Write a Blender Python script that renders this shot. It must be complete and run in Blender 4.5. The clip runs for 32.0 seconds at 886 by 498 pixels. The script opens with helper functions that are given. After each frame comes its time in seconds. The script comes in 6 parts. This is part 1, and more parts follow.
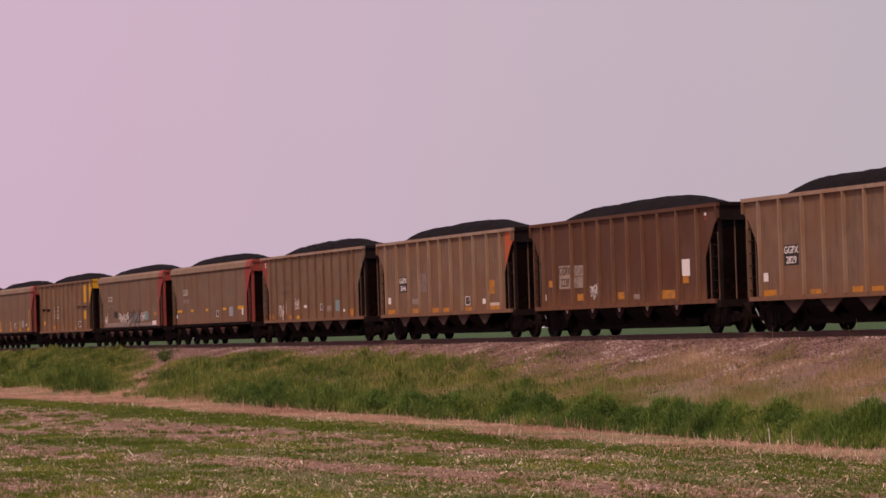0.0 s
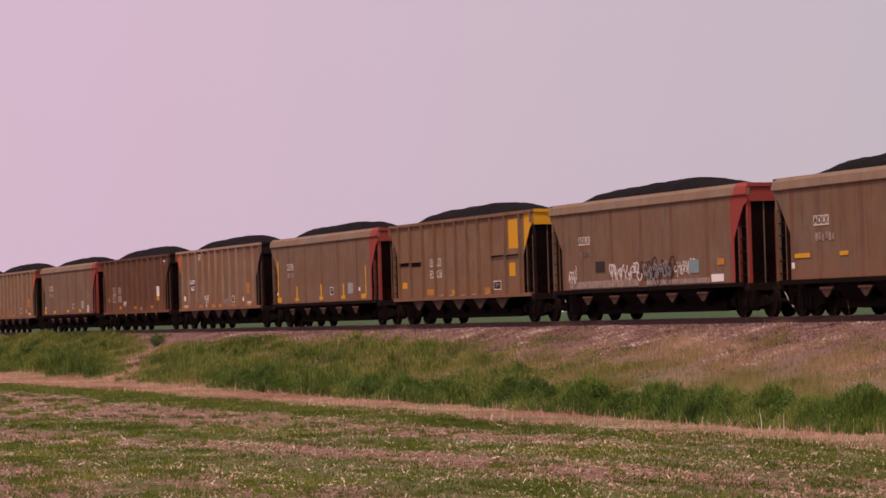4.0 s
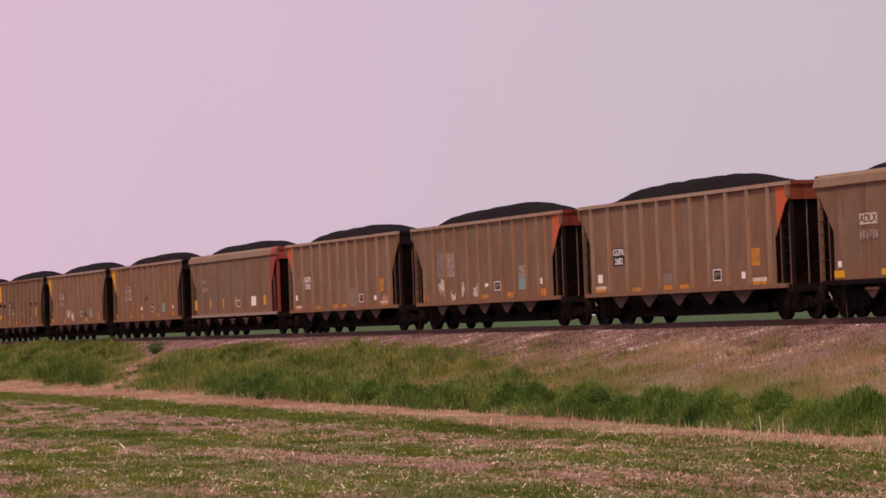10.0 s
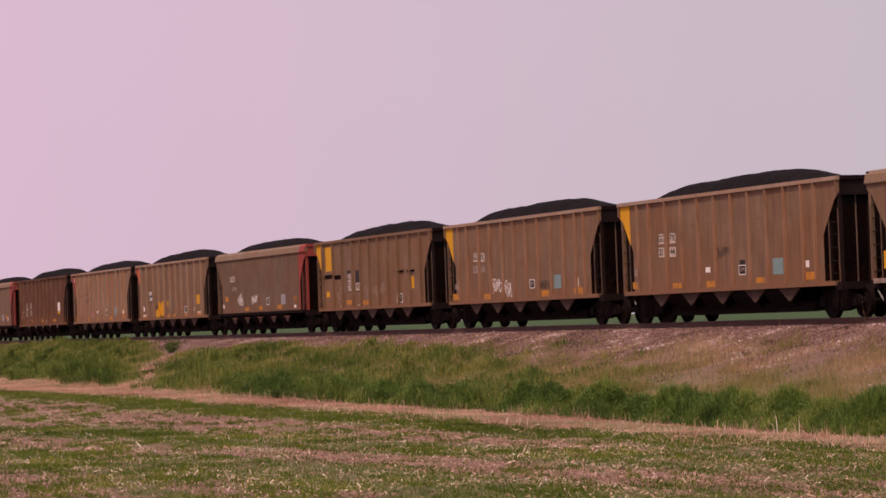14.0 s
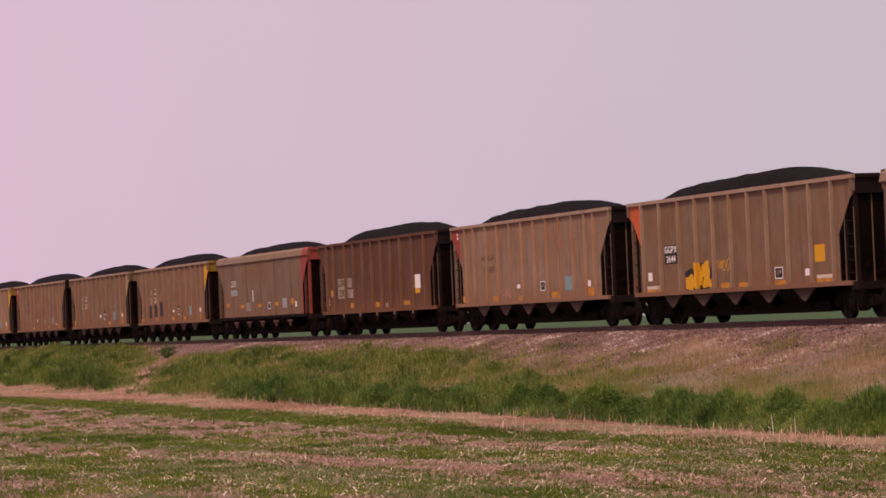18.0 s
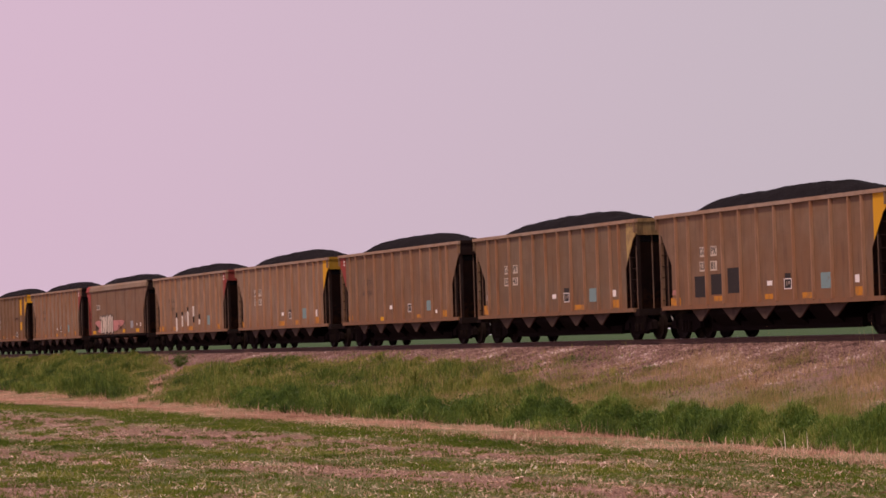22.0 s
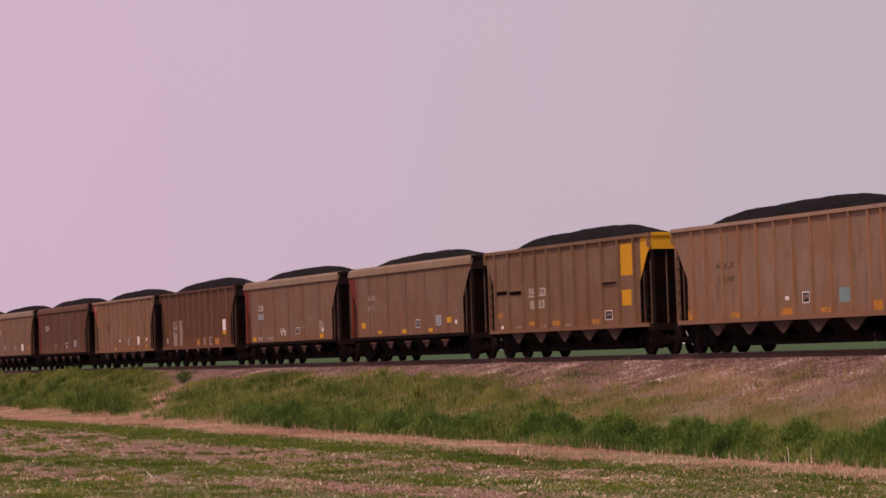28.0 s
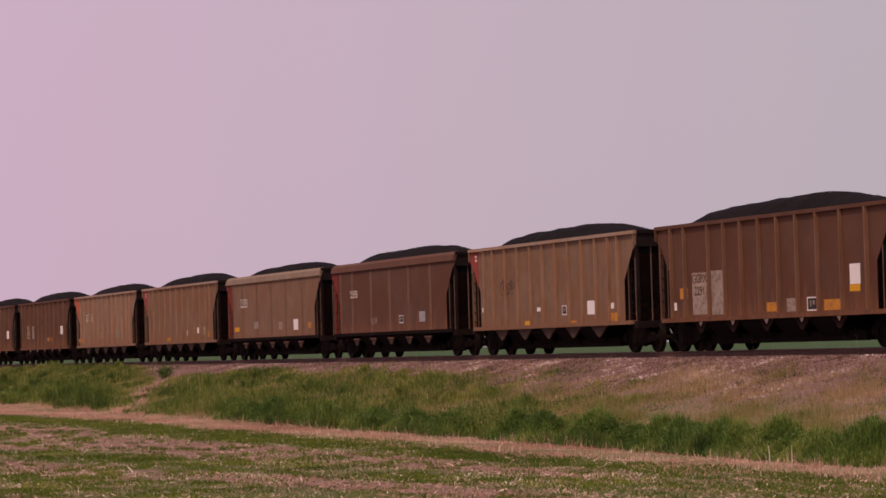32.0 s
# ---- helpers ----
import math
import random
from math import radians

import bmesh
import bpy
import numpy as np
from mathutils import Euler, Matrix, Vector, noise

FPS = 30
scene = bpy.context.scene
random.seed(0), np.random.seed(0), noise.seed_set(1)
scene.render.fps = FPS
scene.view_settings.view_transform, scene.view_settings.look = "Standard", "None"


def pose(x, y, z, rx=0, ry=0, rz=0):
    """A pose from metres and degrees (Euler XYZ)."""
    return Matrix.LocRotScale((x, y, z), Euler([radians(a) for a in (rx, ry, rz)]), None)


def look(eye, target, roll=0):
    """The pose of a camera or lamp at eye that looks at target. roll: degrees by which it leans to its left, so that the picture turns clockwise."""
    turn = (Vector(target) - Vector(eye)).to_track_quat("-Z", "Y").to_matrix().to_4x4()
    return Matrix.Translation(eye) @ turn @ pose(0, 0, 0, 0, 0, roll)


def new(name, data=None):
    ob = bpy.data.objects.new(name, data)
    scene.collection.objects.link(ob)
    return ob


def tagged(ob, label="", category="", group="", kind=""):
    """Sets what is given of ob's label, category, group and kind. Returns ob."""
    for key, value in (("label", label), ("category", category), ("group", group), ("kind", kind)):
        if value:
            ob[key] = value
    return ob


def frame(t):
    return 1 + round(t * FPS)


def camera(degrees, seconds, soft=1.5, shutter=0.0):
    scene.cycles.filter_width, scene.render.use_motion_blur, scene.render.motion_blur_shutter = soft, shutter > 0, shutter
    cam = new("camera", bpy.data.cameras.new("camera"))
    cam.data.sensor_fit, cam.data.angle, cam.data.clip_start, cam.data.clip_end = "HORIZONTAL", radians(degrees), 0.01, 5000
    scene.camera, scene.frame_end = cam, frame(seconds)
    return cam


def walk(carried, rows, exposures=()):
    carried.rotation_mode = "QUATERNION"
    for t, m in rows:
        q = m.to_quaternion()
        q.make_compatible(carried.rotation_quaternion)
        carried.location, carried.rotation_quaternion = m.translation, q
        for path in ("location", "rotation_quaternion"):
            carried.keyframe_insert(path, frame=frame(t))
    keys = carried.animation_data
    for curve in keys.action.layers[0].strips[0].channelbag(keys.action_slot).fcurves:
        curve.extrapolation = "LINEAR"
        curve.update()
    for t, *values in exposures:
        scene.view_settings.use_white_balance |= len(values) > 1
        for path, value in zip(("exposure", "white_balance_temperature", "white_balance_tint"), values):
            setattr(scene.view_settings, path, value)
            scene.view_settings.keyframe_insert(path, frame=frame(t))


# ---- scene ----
SECONDS = 32.0
EYE = (0.0, -37.94, 0.356)          # rail top is z = 0, the track runs along x
cam = camera(18.81, SECONDS, soft=1.6)
walk(cam, [
    (0, pose(*EYE, 91.735, 1.742, 69.236)), (0.5, pose(*EYE, 92.087, 1.463, 69.162)), (1, pose(*EYE, 92.019, 1.506, 69.109)),
    (1.5, pose(*EYE, 91.694, 1.752, 69.090)), (2, pose(*EYE, 91.526, 1.775, 69.054)), (2.5, pose(*EYE, 91.555, 1.589, 69.099)),
    (3, pose(*EYE, 91.525, 1.616, 69.111)), (3.5, pose(*EYE, 91.492, 1.676, 69.111)), (5.5, pose(*EYE, 91.056, 1.739, 68.872)),
    (6, pose(*EYE, 91.025, 1.857, 68.852)), (6.5, pose(*EYE, 91.006, 1.938, 68.805)), (7, pose(*EYE, 91.065, 2.023, 68.806)),
    (7.5, pose(*EYE, 91.381, 2.049, 68.988)), (8, pose(*EYE, 91.571, 2.254, 69.120)), (8.5, pose(*EYE, 91.618, 2.437, 69.171)),
    (9, pose(*EYE, 91.666, 2.564, 69.192)), (9.5, pose(*EYE, 91.580, 2.463, 69.074)), (10, pose(*EYE, 91.525, 2.135, 69.035)),
    (10.5, pose(*EYE, 91.517, 2.128, 69.003)), (11, pose(*EYE, 91.555, 2.046, 68.989)), (11.5, pose(*EYE, 91.583, 2.042, 68.950)),
    (12, pose(*EYE, 91.622, 2.046, 68.951)), (12.5, pose(*EYE, 91.623, 2.289, 69.142)), (13, pose(*EYE, 91.620, 1.986, 69.269)),
    (13.5, pose(*EYE, 91.554, 2.054, 69.364)), (14, pose(*EYE, 91.519, 2.081, 69.382)), (14.5, pose(*EYE, 91.541, 1.965, 69.360)),
    (16.5, pose(*EYE, 91.486, 2.185, 69.254)), (17, pose(*EYE, 91.485, 2.386, 69.272)), (17.5, pose(*EYE, 91.519, 2.159, 69.266)),
    (18, pose(*EYE, 91.586, 2.435, 69.282)), (18.5, pose(*EYE, 91.638, 2.527, 69.284)), (19, pose(*EYE, 91.651, 2.241, 69.194)),
    (19.5, pose(*EYE, 91.678, 1.932, 69.086)), (20, pose(*EYE, 91.707, 1.862, 69.010)), (20.5, pose(*EYE, 91.802, 1.586, 68.979)),
    (21, pose(*EYE, 91.895, 1.787, 68.981)), (21.5, pose(*EYE, 91.894, 1.722, 68.969)), (22, pose(*EYE, 91.852, 1.858, 69.558)),
    (22.5, pose(*EYE, 91.878, 1.810, 69.978)), (23, pose(*EYE, 91.875, 1.739, 69.708)), (23.5, pose(*EYE, 91.794, 1.955, 69.468)),
    (24, pose(*EYE, 91.778, 1.935, 69.326)), (24.5, pose(*EYE, 91.739, 1.676, 69.204)), (25, pose(*EYE, 91.733, 1.882, 69.220)),
    (25.5, pose(*EYE, 91.702, 2.102, 69.253)), (27.5, pose(*EYE, 91.969, 1.907, 69.458)), (28, pose(*EYE, 92.185, 1.942, 69.630)),
    (28.5, pose(*EYE, 92.345, 2.373, 69.769)), (29, pose(*EYE, 92.381, 2.497, 69.752)), (29.5, pose(*EYE, 92.376, 2.641, 69.695)),
    (30, pose(*EYE, 92.193, 2.383, 69.394)), (30.5, pose(*EYE, 92.090, 2.245, 69.258)), (31, pose(*EYE, 92.119, 2.038, 69.198)),
    (31.5, pose(*EYE, 92.130, 1.983, 69.180)), (32, pose(*EYE, 92.101, 1.625, 69.239)),
], exposures=[(t, stops, 6500, 20) for t, stops in ((0, -0.13), (3, -0.05), (6, 0.07), (7, 0.14), (8, 0.10), (9, 0.03), (14, 0.02), (20, 0.04), (22, -0.03), (25, -0.04), (28, -0.12), (29, -0.25), (30.5, -0.25), (32, -0.20))])

# ---- world and light ----
world = bpy.data.worlds.new("hazy_sky")
scene.world = world
world.use_nodes = True
wn, wl = world.node_tree.nodes, world.node_tree.links
wn.clear()
SUN_EL, SUN_AZ = 58, -52           # degrees; azimuth of the sun, anticlockwise from +x


def build_world():
    out = wn.new("ShaderNodeOutputWorld")
    back = wn.new("ShaderNodeBackground")
    back.inputs["Strength"].default_value = 1.0
    sky = wn.new("ShaderNodeTexSky")
    sky.sky_type, sky.sun_disc = "NISHITA", False
    sky.sun_elevation, sky.sun_rotation = radians(SUN_EL), radians(90 - SUN_AZ)
    sky.air_density, sky.dust_density, sky.ozone_density = 1.0, 6.0, 1.0
    dim = wn.new("ShaderNodeVectorMath")
    dim.operation = "SCALE"
    dim.inputs["Scale"].default_value = 0.08
    wl.new(sky.outputs[0], dim.inputs[0])
    # thin pinkish haze veil, warmer towards the far end of the line
    co = wn.new("ShaderNodeTexCoord")
    dot = wn.new("ShaderNodeVectorMath")
    dot.operation = "DOT_PRODUCT"
    dot.inputs[1].default_value = (-0.35, -0.94, 0.12)
    wl.new(co.outputs["Generated"], dot.inputs[0])
    ramp = wn.new("ShaderNodeMapRange")
    ramp.interpolation_type = "SMOOTHSTEP"
    ramp.inputs["From Min"].default_value, ramp.inputs["From Max"].default_value = -0.24, 0.26
    wl.new(dot.outputs["Value"], ramp.inputs["Value"])
    haze = wn.new("ShaderNodeMix")
    haze.data_type = "RGBA"
    haze.inputs[6].default_value = (0.570, 0.516, 0.545, 1)
    haze.inputs[7].default_value = (0.715, 0.522, 0.630, 1)
    wl.new(ramp.outputs[0], haze.inputs[0])
    mix = wn.new("ShaderNodeMix")
    mix.data_type = "RGBA"
    mix.inputs[0].default_value = 0.93
    wl.new(dim.outputs[0], mix.inputs[6])
    wl.new(haze.outputs[2], mix.inputs[7])
    wl.new(mix.outputs[2], back.inputs["Color"])
    wl.new(back.outputs[0], out.inputs[0])


build_world()
sun = new("sun", bpy.data.lights.new("sun", "SUN"))
sun.data.energy, sun.data.angle, sun.data.color = 2.46, radians(5), (1.0, 0.825, 0.625)
sun.matrix_world = look((0, 0, 0), (-math.cos(radians(SUN_AZ)) * math.cos(radians(SUN_EL)),
                                    -math.sin(radians(SUN_AZ)) * math.cos(radians(SUN_EL)), -math.sin(radians(SUN_EL))))


# ---- materials ----
def shader(name, rough=0.8, metal=0.0):
    m = bpy.data.materials.new(name)
    m.use_nodes = True
    n, l = m.node_tree.nodes, m.node_tree.links
    b = n["Principled BSDF"]
    b.inputs["Roughness"].default_value, b.inputs["Metallic"].default_value = rough, metal
    b.inputs["Specular IOR Level"].default_value = 0.25
    return m, n, l, b


def rgb(c):
    return (*c, 1.0)


def coords(n, l, scale, space="Object"):
    tc = n.new("ShaderNodeTexCoord")
    mp = n.new("ShaderNodeMapping")
    mp.inputs["Scale"].default_value = scale
    l.new(tc.outputs[space], mp.inputs["Vector"])
    return mp.outputs[0]


def noise_tex(n, l, vec, scale, detail=4.0, rough=0.6):
    t = n.new("ShaderNodeTexNoise")
    t.inputs["Scale"].default_value, t.inputs["Detail"].default_value, t.inputs["Roughness"].default_value = scale, detail, rough
    l.new(vec, t.inputs["Vector"])
    return t.outputs["Fac"]


def ramp_of(n, l, fac, stops):
    r = n.new("ShaderNodeValToRGB")
    e = r.color_ramp.elements
    while len(e) < len(stops):
        e.new(0.5)
    for el, (p, c) in zip(e, stops):
        el.position, el.color = p, rgb(c) if len(c) == 3 else c
    l.new(fac, r.inputs[0])
    return r.outputs["Color"]


def blend(n, l, fac, a, b, mode="MIX"):
    x = n.new("ShaderNodeMix")
    x.data_type, x.blend_type = "RGBA", mode
    for sock, v in ((x.inputs[0], fac), (x.inputs[6], a), (x.inputs[7], b)):
        if isinstance(v, (int, float)):
            sock.default_value = v
        elif isinstance(v, tuple):
            sock.default_value = rgb(v) if len(v) == 3 else v
        else:
            l.new(v, sock)
    return x.outputs[2]


def bump(n, l, b, height, strength=0.3, dist=0.02):
    k = n.new("ShaderNodeBump")
    k.inputs["Strength"].default_value, k.inputs["Distance"].default_value = strength, dist
    l.new(height, k.inputs["Height"])
    l.new(k.outputs[0], b.inputs["Normal"])


def weathered(name, base, dirt=(0.072, 0.046, 0.036), amount=0.52, rough=0.75, rust=(0.165, 0.068, 0.028)):
    """Dusty railcar paint: large stains, vertical run marks, specks of rust."""
    m, n, l, b = shader(name, rough)
    if max(base) < 0.03:
        b.inputs["Specular IOR Level"].default_value = 0.04
    info = n.new("ShaderNodeObjectInfo")
    v1 = coords(n, l, (1, 1, 1))
    off = n.new("ShaderNodeVectorMath")
    off.operation = "ADD"
    sc = n.new("ShaderNodeVectorMath")
    sc.operation = "SCALE"
    sc.inputs[0].default_value = (37.0, 11.0, 23.0)
    l.new(info.outputs["Random"], sc.inputs["Scale"])
    l.new(v1, off.inputs[0])
    l.new(sc.outputs[0], off.inputs[1])
    stains = noise_tex(n, l, off.outputs[0], 1.1, 7, 0.66)
    runs = n.new("ShaderNodeMapping")
    runs.inputs["Scale"].default_value = (3.4, 3.4, 0.42)
    l.new(off.outputs[0], runs.inputs["Vector"])
    runs_f = noise_tex(n, l, runs.outputs[0], 1.6, 3)
    fine = noise_tex(n, l, off.outputs[0], 22, 4)
    light = tuple(min(1, c * 1.25 + 0.01) for c in base)
    c1 = blend(n, l, ramp_of(n, l, stains, [(0.35, (0, 0, 0)), (0.68, (1, 1, 1))]), base, light)
    drift = noise_tex(n, l, off.outputs[0], 0.45, 3)
    c1 = blend(n, l, ramp_of(n, l, drift, [(0.40, (0, 0, 0)), (0.66, (0.8, 0.8, 0.8))]), c1, tuple(a * c for a, c in zip(base, (1.12, 0.90, 0.72))))
    d1 = ramp_of(n, l, runs_f, [(0.50, (0, 0, 0)), (0.78, (amount, amount, amount))])
    c2 = blend(n, l, d1, c1, dirt)
    c3 = blend(n, l, ramp_of(n, l, fine, [(0.62, (0, 0, 0)), (0.80, (0.5, 0.5, 0.5))]), c2, rust)
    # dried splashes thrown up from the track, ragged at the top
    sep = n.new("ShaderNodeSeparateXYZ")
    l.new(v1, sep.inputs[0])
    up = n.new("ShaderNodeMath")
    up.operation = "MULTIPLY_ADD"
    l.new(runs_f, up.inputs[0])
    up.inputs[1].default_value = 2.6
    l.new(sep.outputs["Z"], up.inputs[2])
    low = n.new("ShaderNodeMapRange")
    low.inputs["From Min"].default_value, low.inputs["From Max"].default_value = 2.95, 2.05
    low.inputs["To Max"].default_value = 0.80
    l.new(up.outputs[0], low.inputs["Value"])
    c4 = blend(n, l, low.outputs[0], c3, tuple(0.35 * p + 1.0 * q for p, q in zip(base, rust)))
    l.new(c4, b.inputs["Base Color"])
    bump(n, l, b, fine, 0.15, 0.01)
    return m


def ragged(name, base, under, cover=0.45):
    """Old stencil paint, partly worn off to what lies below."""
    m, n, l, b = shader(name, 0.7)
    v = coords(n, l, (1, 1, 1))
    w = noise_tex(n, l, v, 5.0, 6, 0.7)
    f = ramp_of(n, l, w, [(cover - 0.06, (0, 0, 0)), (cover + 0.16, (0.8, 0.8, 0.8))])
    l.new(blend(n, l, f, base, under), b.inputs["Base Color"])
    return m


MATS = {}
BUFF, TAN, BROWN, MUD, GREY, OLIVE = (0.236, 0.150, 0.098), (0.181, 0.111, 0.069), (0.097, 0.042, 0.0225), (0.188, 0.113, 0.068), (0.170, 0.111, 0.069), (0.140, 0.092, 0.056)
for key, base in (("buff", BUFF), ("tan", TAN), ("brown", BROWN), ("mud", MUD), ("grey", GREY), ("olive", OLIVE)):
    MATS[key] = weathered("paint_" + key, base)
# end sheets, end sills and rungs: near-black base
MATS["dark"] = weathered("near_black_steel", (0.014, 0.0085, 0.0090), (0.022, 0.013, 0.012), 0.4, 0.85, (0.014, 0.009, 0.007))
# underframe, bays and wheels: shade beneath the cars put into near-black colours
MATS["under"] = weathered("shaded_underframe", (0.0085, 0.0058, 0.0064), (0.012, 0.008, 0.0065), 0.5, 0.9, (0.008, 0.0045, 0.004))
MATS["shade"] = weathered("sooty_bay_steel", (0.0090, 0.0062, 0.0070), (0.010, 0.0065, 0.0062), 0.4, 0.95, (0.008, 0.005, 0.004))
MATS["redcage"] = weathered("sooty_red_steel", (0.150, 0.021, 0.017), (0.012, 0.006, 0.005), 0.9, 0.8, (0.05, 0.012, 0.008))
MATS["chute"] = weathered("chute_steel", (0.064, 0.042, 0.032), (0.012, 0.008, 0.007), 0.9, 0.8, (0.05, 0.027, 0.017))
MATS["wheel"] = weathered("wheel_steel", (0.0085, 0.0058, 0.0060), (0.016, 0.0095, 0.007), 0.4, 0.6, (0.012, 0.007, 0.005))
# posts and braces of the end cage: almost as dark
MATS["cage"] = weathered("dark_end_steel", (0.016, 0.0095, 0.0090), (0.010, 0.007, 0.006), 0.7, 0.85, (0.020, 0.010, 0.007))
UNDER = (0.17, 0.11, 0.075)
for key, base, cover in (("red", (0.300, 0.048, 0.036), 0.62), ("orange_end", (0.52, 0.105, 0.035), 0.62), ("yellow", (0.68, 0.335, 0.012), 0.70), ("cream", (0.62, 0.51, 0.41), 0.57),
                         ("tired", (0.40, 0.30, 0.225), 0.50), ("smear", (0.245, 0.190, 0.158), 0.47),
                         ("white", (0.84, 0.78, 0.74), 0.70), ("faded", (0.36, 0.28, 0.23), 0.46), ("teal", (0.20, 0.30, 0.30), 0.58),
                         ("slate", (0.33, 0.33, 0.335), 0.56), ("orange", (0.56, 0.225, 0.020), 0.52), ("ink", (0.030, 0.024, 0.022), 0.66),
                         ("pink", (0.55, 0.22, 0.20), 0.52), ("blue", (0.18, 0.28, 0.36), 0.42), ("pale", (0.44, 0.30, 0.11), 0.50)):
    MATS[key] = ragged("worn_" + key, base, UNDER, cover)


def coal_material():
    m, n, l, b = shader("coal", 0.9)
    b.inputs["Specular IOR Level"].default_value = 0.08
    v = coords(n, l, (1, 1, 1))
    lump = n.new("ShaderNodeTexVoronoi")
    lump.inputs["Scale"].default_value = 14
    l.new(v, lump.inputs["Vector"])
    f = noise_tex(n, l, v, 6, 5)
    l.new(ramp_of(n, l, f, [(0.3, (0.005, 0.0039, 0.0042)), (0.7, (0.0135, 0.0103, 0.0110))]), b.inputs["Base Color"])
    bump(n, l, b, lump.outputs["Distance"], 0.7, 0.05)
    return m


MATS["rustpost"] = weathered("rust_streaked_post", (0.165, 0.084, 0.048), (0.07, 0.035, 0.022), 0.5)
# next two: light on the post faces put into a paler paint
MATS["tanpost"] = weathered("lit_tan_steel", (0.285, 0.162, 0.098), (0.10, 0.050, 0.030), 0.6)
MATS["litpost"] = weathered("lit_deep_post", (0.300, 0.202, 0.138), (0.13, 0.08, 0.05), 0.6)
MATS["stile"] = weathered("worn_ladder_steel", (0.120, 0.080, 0.062), (0.03, 0.02, 0.016), 0.7)
MATS["slopechord"] = weathered("dusty_slope_chord", (0.205, 0.146, 0.100), (0.13, 0.085, 0.055), 0.5)
# darker, streaked versions of the end colours
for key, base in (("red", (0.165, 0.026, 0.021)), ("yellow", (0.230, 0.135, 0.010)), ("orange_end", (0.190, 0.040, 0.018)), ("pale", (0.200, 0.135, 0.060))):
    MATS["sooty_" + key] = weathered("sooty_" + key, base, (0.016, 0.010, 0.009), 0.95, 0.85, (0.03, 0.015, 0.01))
MATS["fadedink"] = ragged("faded_stencil_ink", (0.075, 0.052, 0.042), (0.19, 0.115, 0.075), 0.47)
MATS["seam"] = weathered("rusty_seam", (0.148, 0.082, 0.048), amount=0.7)
MATS["chord"] = weathered("dust_bleached_chord", (0.315, 0.222, 0.165), (0.16, 0.105, 0.072), 0.5)
# light on the buff cars' posts, likewise put into the colour
MATS["palepost"] = weathered("lit_pale_post", (0.345, 0.205, 0.128), (0.16, 0.085, 0.05), 0.5)
# slope sheets: haze over the dark gaps put into a raised base colour
MATS["slope"] = weathered("haze_lifted_slope", (0.050, 0.031, 0.031), (0.03, 0.018, 0.017), 0.5, 0.9)
MATS["coal"] = coal_material()


def rail_material():
    m, n, l, b = shader("rusty_rail", 0.7, 0.2)
    f = noise_tex(n, l, coords(n, l, (0.6, 6, 6)), 4, 4)
    l.new(ramp_of(n, l, f, [(0.3, (0.080, 0.042, 0.033)), (0.7, (0.150, 0.082, 0.062))]), b.inputs["Base Color"])
    return m


MATS["rail"] = rail_material()
MATS["railhead"], _n, _l, _b = shader("polished_railhead", 0.35, 0.9)
_b.inputs["Base Color"].default_value = (0.30, 0.27, 0.26, 1)


def tie_material():
    m, n, l, b = shader("creosoted_tie", 0.9)
    f = noise_tex(n, l, coords(n, l, (12, 1.2, 12)), 2, 5)
    l.new(ramp_of(n, l, f, [(0.3, (0.025, 0.017, 0.013)), (0.75, (0.075, 0.052, 0.040))]), b.inputs["Base Color"])
    bump(n, l, b, f, 0.5, 0.02)
    return m


MATS["tie"] = tie_material()


